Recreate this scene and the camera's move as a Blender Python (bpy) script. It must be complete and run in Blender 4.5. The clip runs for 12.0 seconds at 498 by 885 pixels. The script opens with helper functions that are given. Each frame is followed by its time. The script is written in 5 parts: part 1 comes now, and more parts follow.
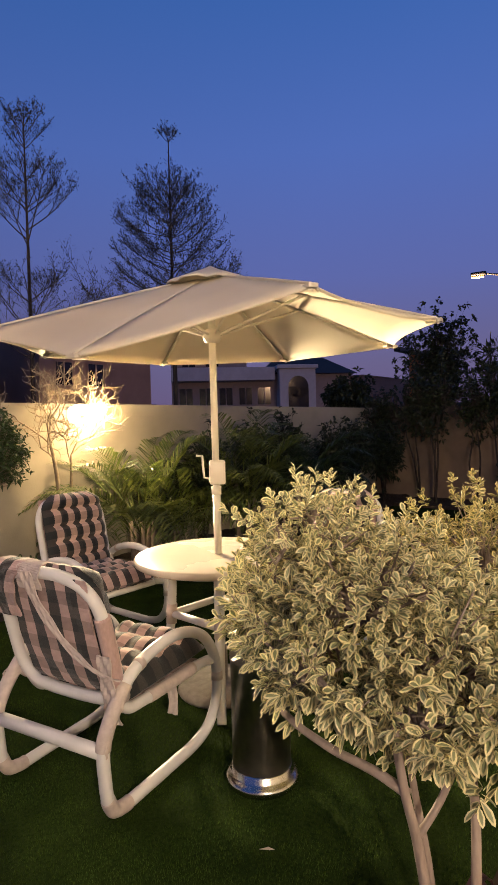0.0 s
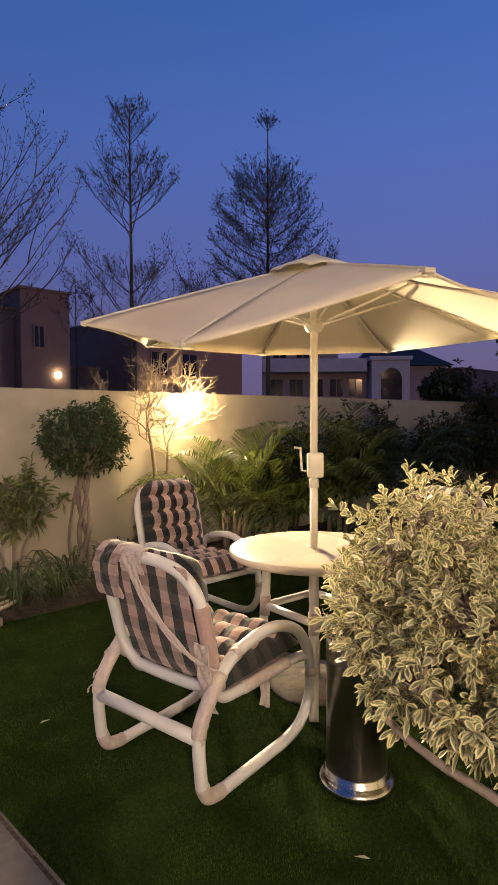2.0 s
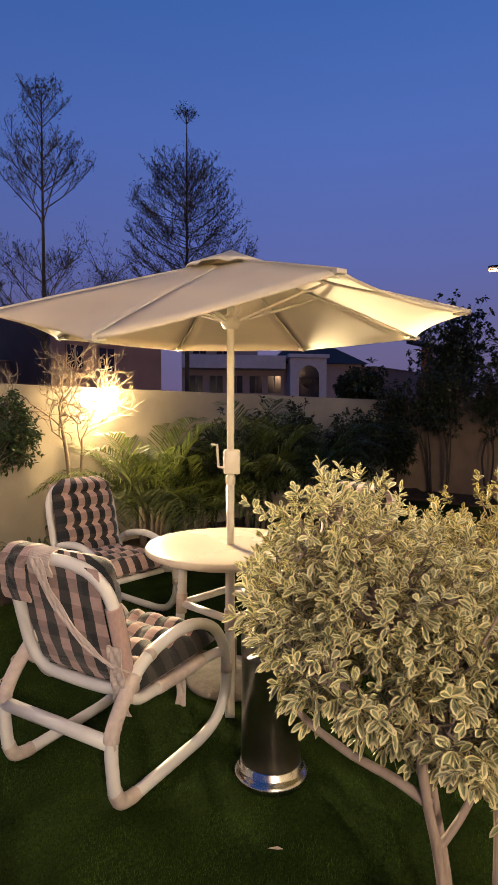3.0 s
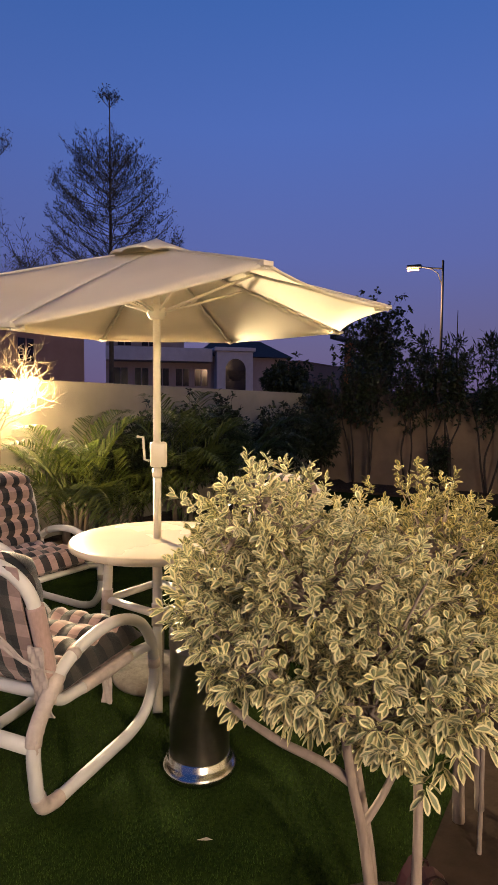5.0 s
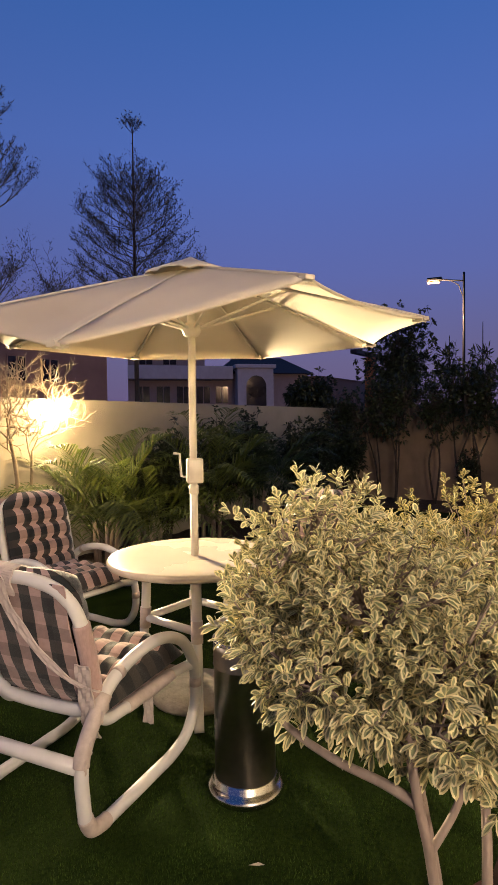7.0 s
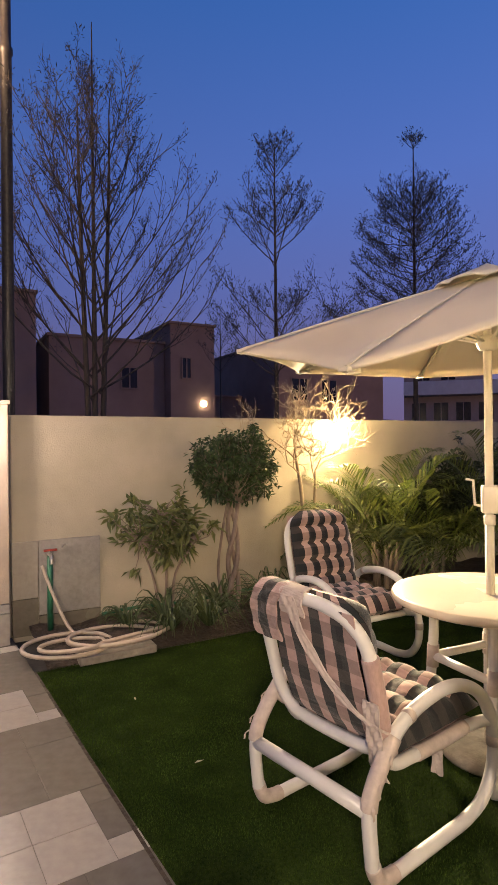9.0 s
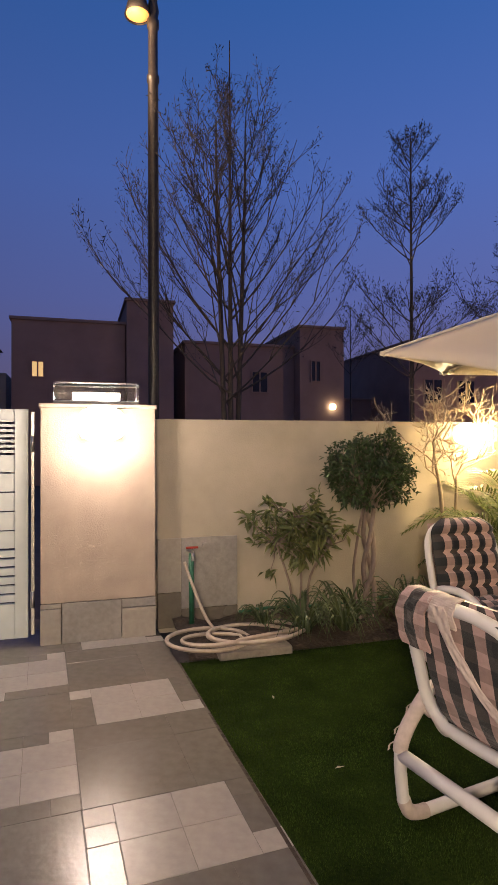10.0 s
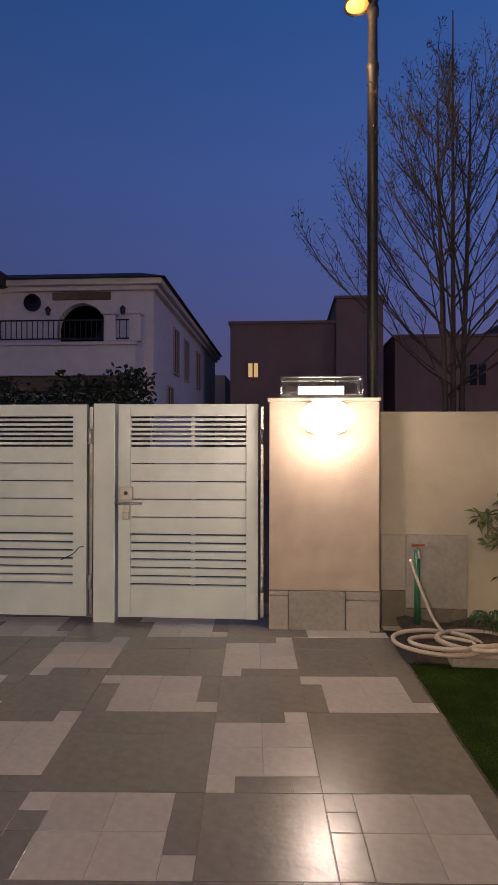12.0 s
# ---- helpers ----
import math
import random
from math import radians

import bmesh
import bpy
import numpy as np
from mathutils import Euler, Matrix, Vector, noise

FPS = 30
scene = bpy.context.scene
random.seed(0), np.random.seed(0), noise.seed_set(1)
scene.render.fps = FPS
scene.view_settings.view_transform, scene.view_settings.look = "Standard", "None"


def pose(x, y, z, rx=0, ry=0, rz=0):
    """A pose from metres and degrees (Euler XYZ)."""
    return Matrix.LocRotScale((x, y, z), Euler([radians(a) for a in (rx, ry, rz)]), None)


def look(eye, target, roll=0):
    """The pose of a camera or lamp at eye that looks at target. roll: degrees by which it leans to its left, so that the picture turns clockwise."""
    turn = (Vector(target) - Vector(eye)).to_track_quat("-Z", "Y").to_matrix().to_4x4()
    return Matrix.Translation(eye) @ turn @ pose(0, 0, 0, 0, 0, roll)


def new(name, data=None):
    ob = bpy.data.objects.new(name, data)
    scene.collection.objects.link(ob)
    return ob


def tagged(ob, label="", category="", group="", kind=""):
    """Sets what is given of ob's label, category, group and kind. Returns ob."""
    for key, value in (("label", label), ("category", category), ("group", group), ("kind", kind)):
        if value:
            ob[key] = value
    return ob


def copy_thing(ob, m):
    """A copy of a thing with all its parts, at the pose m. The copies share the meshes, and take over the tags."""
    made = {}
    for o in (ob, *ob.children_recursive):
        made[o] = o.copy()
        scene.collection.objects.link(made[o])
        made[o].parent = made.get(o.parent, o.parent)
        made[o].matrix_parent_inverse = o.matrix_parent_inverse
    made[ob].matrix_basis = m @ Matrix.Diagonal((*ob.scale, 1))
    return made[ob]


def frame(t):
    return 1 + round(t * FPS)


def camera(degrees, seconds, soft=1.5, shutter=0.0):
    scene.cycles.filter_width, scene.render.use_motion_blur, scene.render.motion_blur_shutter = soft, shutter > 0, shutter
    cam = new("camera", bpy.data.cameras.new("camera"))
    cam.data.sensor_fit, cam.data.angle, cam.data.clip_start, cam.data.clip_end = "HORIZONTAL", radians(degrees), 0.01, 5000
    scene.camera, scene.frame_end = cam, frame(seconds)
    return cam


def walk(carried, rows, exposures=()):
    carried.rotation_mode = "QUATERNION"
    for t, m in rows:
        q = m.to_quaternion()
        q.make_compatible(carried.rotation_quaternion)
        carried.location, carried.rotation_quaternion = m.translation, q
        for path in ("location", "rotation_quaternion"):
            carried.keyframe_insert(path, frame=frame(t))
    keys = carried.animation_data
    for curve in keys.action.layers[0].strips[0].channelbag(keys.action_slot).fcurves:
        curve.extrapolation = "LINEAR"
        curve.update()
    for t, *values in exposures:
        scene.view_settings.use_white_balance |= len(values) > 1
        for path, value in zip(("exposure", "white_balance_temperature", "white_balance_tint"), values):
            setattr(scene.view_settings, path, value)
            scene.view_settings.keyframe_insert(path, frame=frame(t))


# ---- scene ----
cam = camera(46.7, 12.0)
PATH = [
    (0, (0.358, -0.257, 1.443), (1.922, 0.988, 1.381), -1.5),
    (0.5, (0.377, -0.235, 1.438), (1.933, 1.02, 1.359), 0.1),
    (1, (0.365, -0.207, 1.44), (1.796, 1.188, 1.354), -0.0),
    (1.5, (0.35, -0.177, 1.443), (1.704, 1.292, 1.353), -0.1),
    (2, (0.359, -0.18, 1.445), (1.715, 1.287, 1.357), -0.2),
    (2.5, (0.374, -0.181, 1.448), (1.837, 1.179, 1.352), 0.0),
    (3, (0.382, -0.184, 1.448), (1.927, 1.082, 1.346), 0.2),
    (5, (0.388, -0.177, 1.442), (2.08, 0.883, 1.318), 0.4),
    (5.5, (0.389, -0.183, 1.438), (2.115, 0.818, 1.309), 0.4),
    (6, (0.392, -0.173, 1.432), (2.135, 0.798, 1.29), 0.7),
    (6.5, (0.366, -0.139, 1.434), (2.05, 0.936, 1.341), -0.4),
    (6.7, (0.351, -0.124, 1.434), (2.028, 0.963, 1.357), -0.7),
    (8.5, (0.401, -0.018, 1.453), (1.602, 1.581, 1.419), 0.2),
    (9, (0.383, 0.01, 1.462), (1.356, 1.757, 1.466), -0.6),
    (9.5, (0.358, 0.022, 1.467), (1.138, 1.863, 1.485), -0.2),
    (10, (0.318, 0.027, 1.464), (0.887, 1.945, 1.482), -0.2),
    (10.5, (0.285, 0.045, 1.46), (0.688, 2.003, 1.475), -0.2),
    (11, (0.259, 0.06, 1.448), (0.477, 2.048, 1.462), 0.1),
    (11.5, (0.219, 0.068, 1.438), (0.247, 2.067, 1.448), 0.3),
    (12, (0.183, 0.081, 1.425), (0.054, 2.076, 1.437), 0.1),
]
walk(cam, [(t, look(e, g, r)) for t, e, g, r in PATH],
     exposures=[(0, 0.0), (6.5, 0.0), (8.5, 0.06), (9.0, 0.20), (9.5, 0.18), (10.0, 0.04), (11.0, -0.14), (12.0, -0.34)])

# ---- world, lamps ----
world = bpy.data.worlds.new("dusk")
scene.world = world
world.use_nodes = True
wn, wl = world.node_tree.nodes, world.node_tree.links
wn.clear()
w_out, w_bg = wn.new("ShaderNodeOutputWorld"), wn.new("ShaderNodeBackground")
w_tc, w_sep, w_ramp = wn.new("ShaderNodeTexCoord"), wn.new("ShaderNodeSeparateXYZ"), wn.new("ShaderNodeValToRGB")
wl.new(w_tc.outputs["Generated"], w_sep.inputs[0])
wl.new(w_sep.outputs["Z"], w_ramp.inputs[0])
w_side, w_mul = wn.new("ShaderNodeMapRange"), wn.new("ShaderNodeVectorMath")
for key_, val_ in (("From Min", -0.7), ("From Max", 0.8), ("To Min", 0.54), ("To Max", 1.02)):
    w_side.inputs[key_].default_value = val_
wl.new(w_sep.outputs["X"], w_side.inputs["Value"])
w_mul.operation = "SCALE"
wl.new(w_ramp.outputs[0], w_mul.inputs[0])
wl.new(w_side.outputs[0], w_mul.inputs["Scale"])
wl.new(w_mul.outputs[0], w_bg.inputs[0])
wl.new(w_bg.outputs[0], w_out.inputs[0])
SKY = ((0.0, (0.090, 0.062, 0.130)), (0.10, (0.092, 0.080, 0.168)), (0.24, (0.072, 0.092, 0.260)),
       (0.42, (0.052, 0.098, 0.308)), (0.62, (0.026, 0.082, 0.275)), (1.0, (0.013, 0.046, 0.175)))
w_ramp.color_ramp.elements[0].position, w_ramp.color_ramp.elements[0].color = SKY[0][0], (*SKY[0][1], 1)
w_ramp.color_ramp.elements[1].position, w_ramp.color_ramp.elements[1].color = SKY[-1][0], (*SKY[-1][1], 1)
for p_, c_ in SKY[1:-1]:
    w_ramp.color_ramp.elements.new(p_).color = (*c_, 1)
w_bg.inputs["Strength"].default_value = 1.50


def point_lamp(name, place, watts, colour, radius=0.06):
    data = bpy.data.lights.new(name, "POINT")
    data.energy, data.color, data.shadow_soft_size = watts, colour, radius
    ob = new(name, data)
    ob.location = place
    return ob


WARM = (1.0, 0.66, 0.34)
point_lamp("garden_lamp_light", (3.84, 4.40, 1.585), 105, (1.0, 0.70, 0.33), 0.07)
# extra spot added at the wall lamp to brighten the parasol's underside
parasol_fill = bpy.data.lights.new("parasol_fill_light", "SPOT")
parasol_fill.energy, parasol_fill.color, parasol_fill.shadow_soft_size, parasol_fill.spot_size, parasol_fill.spot_blend = 3000, (1.0, 0.77, 0.45), 0.12, radians(88), 0.85
new("parasol_fill_light", parasol_fill).matrix_world = look((3.84, 4.42, 1.585), (2.95, 1.7, 2.05))
point_lamp("side_street_light", (24.6, 7.2, 6.7), 1800, (1.0, 0.60, 0.34), 0.1)
point_lamp("pillar_lamp_light", (0.49, 4.34, 1.62), 42, (1.0, 0.76, 0.62), 0.08)
# warm front light from an unseen lamp on the house side
point_lamp("unseen_house_light", (-1.0, -2.62, 2.45), 540, (1.0, 0.79, 0.61), 0.10)
point_lamp("street_lamp_light", (0.45, 6.05, 5.8), 220, (1.0, 0.60, 0.34), 0.08)


# ---- materials ----
def material(name):
    m = bpy.data.materials.new(name)
    m.use_nodes = True
    n = m.node_tree.nodes
    return m, n, m.node_tree.links, n["Principled BSDF"]


def surface(name, dark, light, scale=8.0, rough=0.7, bump=0.2, bump_scale=60.0, metallic=0.0, stain=0.35, stain_scale=1.3,
            coat=0.0, per_object=0.0, per_island=0.0, stretch=(1, 1, 1), depth=0.01):
    """Two-scale noise colour with fine bump."""
    m, n, l, b = material(name)
    tc, mp = n.new("ShaderNodeTexCoord"), n.new("ShaderNodeMapping")
    mp.inputs["Scale"].default_value = stretch
    l.new(tc.outputs["Object"], mp.inputs[0])
    fine, big, rel = n.new("ShaderNodeTexNoise"), n.new("ShaderNodeTexNoise"), n.new("ShaderNodeTexNoise")
    for nd, sc, dt in ((fine, scale, 6.0), (big, stain_scale, 4.0), (rel, bump_scale, 5.0)):
        nd.inputs["Scale"].default_value, nd.inputs["Detail"].default_value = sc, dt
        l.new(mp.outputs[0], nd.inputs["Vector"])
    ramp = n.new("ShaderNodeValToRGB")
    ramp.color_ramp.elements[0].position, ramp.color_ramp.elements[0].color = 0.3, (*dark, 1)
    ramp.color_ramp.elements[1].position, ramp.color_ramp.elements[1].color = 0.7, (*light, 1)
    l.new(fine.outputs["Fac"], ramp.inputs[0])
    mr = n.new("ShaderNodeMapRange")
    mr.inputs["From Min"].default_value, mr.inputs["From Max"].default_value = 0.3, 0.7
    mr.inputs["To Min"].default_value, mr.inputs["To Max"].default_value = 1.0 - stain, 1.0
    l.new(big.outputs["Fac"], mr.inputs["Value"])
    last = mr.outputs[0]
    for amount, node_type, socket in ((per_object, "ShaderNodeObjectInfo", "Random"), (per_island, "ShaderNodeNewGeometry", "Random Per Island")):
        if amount:
            info, vr, mu = n.new(node_type), n.new("ShaderNodeMapRange"), n.new("ShaderNodeMath")
            vr.inputs["To Min"].default_value, vr.inputs["To Max"].default_value = 1.0 - amount, 1.0 + amount * 0.5
            mu.operation = "MULTIPLY"
            l.new(info.outputs[socket], vr.inputs["Value"])
            l.new(vr.outputs[0], mu.inputs[0])
            l.new(last, mu.inputs[1])
            last = mu.outputs[0]
    mx = n.new("ShaderNodeVectorMath")
    mx.operation = "SCALE"
    l.new(ramp.outputs[0], mx.inputs[0])
    l.new(last, mx.inputs["Scale"])
    l.new(mx.outputs[0], b.inputs["Base Color"])
    bp = n.new("ShaderNodeBump")
    bp.inputs["Strength"].default_value, bp.inputs["Distance"].default_value = bump, depth
    l.new(rel.outputs["Fac"], bp.inputs["Height"])
    l.new(bp.outputs[0], b.inputs["Normal"])
    rr = n.new("ShaderNodeMapRange")
    rr.inputs["To Min"].default_value, rr.inputs["To Max"].default_value = max(0.02, rough - 0.12), min(1.0, rough + 0.1)
    l.new(big.outputs["Fac"], rr.inputs["Value"])
    l.new(rr.outputs[0], b.inputs["Roughness"])
    b.inputs["Metallic"].default_value = metallic
    b.inputs["Coat Weight"].default_value = coat
    return m


def leaf_material(name, dark, light, through_light=0.25, rough=0.45):
    """A leaf: colour varies leaf by leaf, some light passes through."""
    m, n, l, b = material(name)
    geo, ramp = n.new("ShaderNodeNewGeometry"), n.new("ShaderNodeValToRGB")
    ramp.color_ramp.elements[0].color, ramp.color_ramp.elements[1].color = (*dark, 1), (*light, 1)
    l.new(geo.outputs["Random Per Island"], ramp.inputs[0])
    l.new(ramp.outputs[0], b.inputs["Base Color"])
    b.inputs["Roughness"].default_value = rough
    tr, mix = n.new("ShaderNodeBsdfTranslucent"), n.new("ShaderNodeMixShader")
    l.new(ramp.outputs[0], tr.inputs["Color"])
    mix.inputs[0].default_value = through_light
    l.new(b.outputs[0], mix.inputs[1])
    l.new(tr.outputs[0], mix.inputs[2])
    l.new(mix.outputs[0], n["Material Output"].inputs["Surface"])
    return m


def glow(name, colour, strength):
    m, n, l, b = material(name)
    b.inputs["Base Color"].default_value = (*colour, 1)
    b.inputs["Emission Color"].default_value = (*colour, 1)
    b.inputs["Emission Strength"].default_value = strength
    return m


def glass(name, tint=(0.9, 0.95, 0.95), rough=0.02):
    m, n, l, b = material(name)
    b.inputs["Base Color"].default_value = (*tint, 1)
    b.inputs["Roughness"].default_value, b.inputs["Transmission Weight"].default_value = rough, 1.0
    return m


def check_cloth(name):
    """Woven check of two tones in both directions, by UV in metres."""
    m, n, l, b = material(name)
    uv, sep = n.new("ShaderNodeUVMap"), n.new("ShaderNodeSeparateXYZ")
    l.new(uv.outputs[0], sep.inputs[0])
    bands = []
    for axis in ("X", "Y"):
        a, f, c = n.new("ShaderNodeMath"), n.new("ShaderNodeMath"), n.new("ShaderNodeMath")
        a.operation, f.operation, c.operation = "DIVIDE", "FRACT", "GREATER_THAN"
        a.inputs[1].default_value, c.inputs[1].default_value = 0.106, 0.48
        l.new(sep.outputs[axis], a.inputs[0])
        l.new(a.outputs[0], f.inputs[0])
        l.new(f.outputs[0], c.inputs[0])
        bands.append(c.outputs[0])
    pink, black = (0.56, 0.39, 0.355, 1), (0.010, 0.014, 0.016, 1)
    one, two, three = n.new("ShaderNodeMix"), n.new("ShaderNodeMix"), n.new("ShaderNodeMix")
    for mx in (one, two, three):
        mx.data_type = "RGBA"
    one.inputs["A"].default_value, one.inputs["B"].default_value = pink, (0.36, 0.25, 0.225, 1)
    two.inputs["A"].default_value, two.inputs["B"].default_value = (0.045, 0.038, 0.036, 1), black
    l.new(bands[1], one.inputs["Factor"])
    l.new(bands[1], two.inputs["Factor"])
    l.new(bands[0], three.inputs["Factor"])
    l.new(one.outputs["Result"], three.inputs["A"])
    l.new(two.outputs["Result"], three.inputs["B"])
    wear, sc = n.new("ShaderNodeTexNoise"), n.new("ShaderNodeMix")
    wear.inputs["Scale"].default_value = 14.0
    sc.data_type, sc.blend_type = "RGBA", "MULTIPLY"
    sc.inputs["Factor"].default_value = 0.35
    l.new(three.outputs["Result"], sc.inputs["A"])
    l.new(wear.outputs["Fac"], sc.inputs["B"])
    l.new(sc.outputs["Result"], b.inputs["Base Color"])
    weave, bp = n.new("ShaderNodeTexNoise"), n.new("ShaderNodeBump")
    weave.inputs["Scale"].default_value = 220.0
    bp.inputs["Strength"].default_value, bp.inputs["Distance"].default_value = 0.25, 0.004
    l.new(weave.outputs["Fac"], bp.inputs["Height"])
    l.new(bp.outputs[0], b.inputs["Normal"])
    b.inputs["Roughness"].default_value = 0.9
    b.inputs["Sheen Weight"].default_value = 0.2
    return m


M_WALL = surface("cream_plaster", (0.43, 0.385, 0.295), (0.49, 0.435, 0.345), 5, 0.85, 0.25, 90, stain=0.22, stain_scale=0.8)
# browner plaster for the side wall, darkened to carry its shade
M_WALL_E = surface("brown_shaded_plaster", (0.26, 0.19, 0.135), (0.33, 0.245, 0.175), 5, 0.85, 0.25, 90, stain=0.3, stain_scale=0.8)
M_PILLAR = surface("tan_plaster", (0.44, 0.36, 0.29), (0.50, 0.42, 0.34), 5, 0.85, 0.25, 90, stain=0.15)
M_STUCCO = surface("porch_stucco", (0.66, 0.60, 0.50), (0.76, 0.70, 0.60), 20, 0.9, 0.6, 45, stain=0.12)
M_CAP = surface("grey_stone_cap", (0.30, 0.28, 0.26), (0.38, 0.36, 0.33), 30, 0.7, 0.2)
M_TILE_L = surface("light_tile", (0.34, 0.31, 0.27), (0.41, 0.375, 0.325), 25, 0.34, 0.2, 70, stain=0.15, per_object=0.10, depth=0.004)
M_TILE_D = surface("dark_tile", (0.155, 0.14, 0.112), (0.195, 0.175, 0.14), 22, 0.27, 0.22, 45, stain=0.2, per_object=0.05, depth=0.004)
M_TILE_LJ = surface("light_tile_far", (0.34, 0.31, 0.27), (0.41, 0.375, 0.325), 25, 0.42, 0.25, 70, stain=0.15, per_island=0.12, depth=0.004)
M_TILE_DJ = surface("dark_tile_far", (0.155, 0.14, 0.112), (0.195, 0.175, 0.14), 22, 0.27, 0.22, 45, stain=0.2, per_island=0.05, depth=0.004)
M_GROUT = surface("grout", (0.15, 0.135, 0.108), (0.20, 0.178, 0.142), 40, 0.9, 0.2)
M_TURF = surface("turf_base", (0.015, 0.029, 0.006), (0.032, 0.053, 0.012), 60, 0.95, 0.8, 160, stain=0.4, stain_scale=2.5, depth=0.01)
M_BLADE = leaf_material("turf_blade", (0.017, 0.036, 0.007), (0.048, 0.078, 0.014), 0.05, 0.95)
M_BLADE.node_tree.nodes["Principled BSDF"].inputs["Specular IOR Level"].default_value = 0.02
bn, bl = M_BLADE.node_tree.nodes, M_BLADE.node_tree.links
b_tc, b_noise, b_map, b_scale = bn.new("ShaderNodeTexCoord"), bn.new("ShaderNodeTexNoise"), bn.new("ShaderNodeMapRange"), bn.new("ShaderNodeVectorMath")
b_noise.inputs["Scale"].default_value, b_noise.inputs["Detail"].default_value = 5.0, 5.0
for key_, val_ in (("From Min", 0.32), ("From Max", 0.68), ("To Min", 0.6), ("To Max", 1.65)):
    b_map.inputs[key_].default_value = val_
b_scale.operation = "SCALE"
bl.new(b_tc.outputs["Object"], b_noise.inputs["Vector"])
bl.new(b_noise.outputs["Fac"], b_map.inputs["Value"])
bl.new(bn["Color Ramp"].outputs[0], b_scale.inputs[0])
bl.new(b_map.outputs[0], b_scale.inputs["Scale"])
bl.new(b_scale.outputs[0], bn["Principled BSDF"].inputs["Base Color"])
M_TURF.node_tree.nodes["Principled BSDF"].inputs["Specular IOR Level"].default_value = 0.02
M_SOIL = surface("soil", (0.035, 0.024, 0.016), (0.075, 0.052, 0.035), 18, 0.95, 0.9, 40, depth=0.03)
M_PATH = surface("brown_stone_paving", (0.032, 0.020, 0.013), (0.052, 0.033, 0.022), 14, 0.85, 0.4, 40, stain=0.35)
M_PATH.node_tree.nodes["Principled BSDF"].inputs["Specular IOR Level"].default_value = 0.15
M_GROUND = surface("street_ground", (0.045, 0.042, 0.042), (0.08, 0.072, 0.066), 6, 0.9, 0.4, 30)
M_GATE = surface("grey_white_gate_paint", (0.57, 0.63, 0.61), (0.65, 0.71, 0.69), 6, 0.42, 0.06, 120, stain=0.10, depth=0.002)
M_DARK_METAL = surface("dark_metal", (0.02, 0.02, 0.022), (0.045, 0.042, 0.04), 30, 0.5, 0.1, metallic=0.4)
M_STEEL = surface("galvanised_steel", (0.45, 0.44, 0.42), (0.6, 0.58, 0.55), 40, 0.35, 0.1, metallic=0.9)
M_CHROME = surface("polished_steel", (0.62, 0.60, 0.57), (0.72, 0.70, 0.67), 30, 0.20, 0.02, metallic=1.0, stain=0.1)
M_BIN = surface("smoked_steel", (0.40, 0.38, 0.34), (0.50, 0.47, 0.42), 30, 0.34, 0.02, metallic=1.0, stain=0.2)
M_BLUE = surface("blue_bag", (0.03, 0.03, 0.08), (0.05, 0.05, 0.13), 30, 0.4, 0.3)
M_PVC = surface("white_pvc", (0.72, 0.70, 0.68), (0.80, 0.78, 0.76), 9, 0.35, 0.06, 60, stain=0.16, stain_scale=4, depth=0.003)
M_WRAP = surface("worn_pink_wrap", (0.56, 0.475, 0.425), (0.70, 0.60, 0.545), 40, 0.75, 0.35, 90, stain=0.25, stain_scale=7, depth=0.004)
M_TABLE = surface("cream_table", (0.62, 0.55, 0.44), (0.70, 0.62, 0.50), 4, 0.28, 0.03, 60, stain=0.08)
M_POLE = surface("cream_pole", (0.66, 0.60, 0.50), (0.74, 0.68, 0.57), 8, 0.38, 0.03, 60, stain=0.1)
M_CHECK = check_cloth("pink_black_check")
M_HOSE = surface("cream_hose", (0.52, 0.42, 0.32), (0.62, 0.52, 0.42), 20, 0.45, 0.05)
M_GREEN = surface("green_pipe", (0.02, 0.12, 0.06), (0.03, 0.20, 0.10), 20, 0.4, 0.05)
M_RED = surface("red_valve", (0.32, 0.03, 0.02), (0.45, 0.05, 0.03), 20, 0.4, 0.05)
M_CONCRETE = surface("concrete", (0.26, 0.23, 0.19), (0.36, 0.32, 0.27), 25, 0.9, 0.4, 60)
M_BARK = surface("pale_bark", (0.24, 0.18, 0.145), (0.38, 0.30, 0.25), 30, 0.85, 0.6, 60, stretch=(1, 1, 0.3))
M_BARK_D = surface("dark_bark", (0.035, 0.028, 0.025), (0.075, 0.06, 0.052), 30, 0.9, 0.5, 60, stretch=(1, 1, 0.3))
M_BARE = surface("bare_twig_bark", (0.34, 0.26, 0.18), (0.5, 0.4, 0.28), 40, 0.8, 0.3, 60)
M_VAR_G = leaf_material("variegated_green", (0.17, 0.19, 0.09), (0.34, 0.355, 0.19), 0.22)
M_VAR_C = leaf_material("variegated_cream", (0.62, 0.55, 0.29), (0.78, 0.70, 0.42), 0.22)
M_VAR_G2 = leaf_material("golden_green", (0.12, 0.125, 0.05), (0.23, 0.225, 0.10), 0.22)
M_VAR_C2 = leaf_material("golden_margin", (0.48, 0.40, 0.15), (0.62, 0.53, 0.25), 0.22)
M_FICUS = leaf_material("ficus_leaf", (0.020, 0.042, 0.012), (0.055, 0.095, 0.026), 0.15)
M_SHRUB = leaf_material("shrub_leaf", (0.07, 0.095, 0.028), (0.20, 0.22, 0.07), 0.2)
M_PALM = leaf_material("palm_leaf", (0.05, 0.08, 0.014), (0.16, 0.19, 0.042), 0.35)
# palm leaf darkened to stand for fronds out of the lamplight
M_PALM_SHADED = leaf_material("shaded_palm_leaf", (0.018, 0.040, 0.012), (0.05, 0.085, 0.025), 0.2)
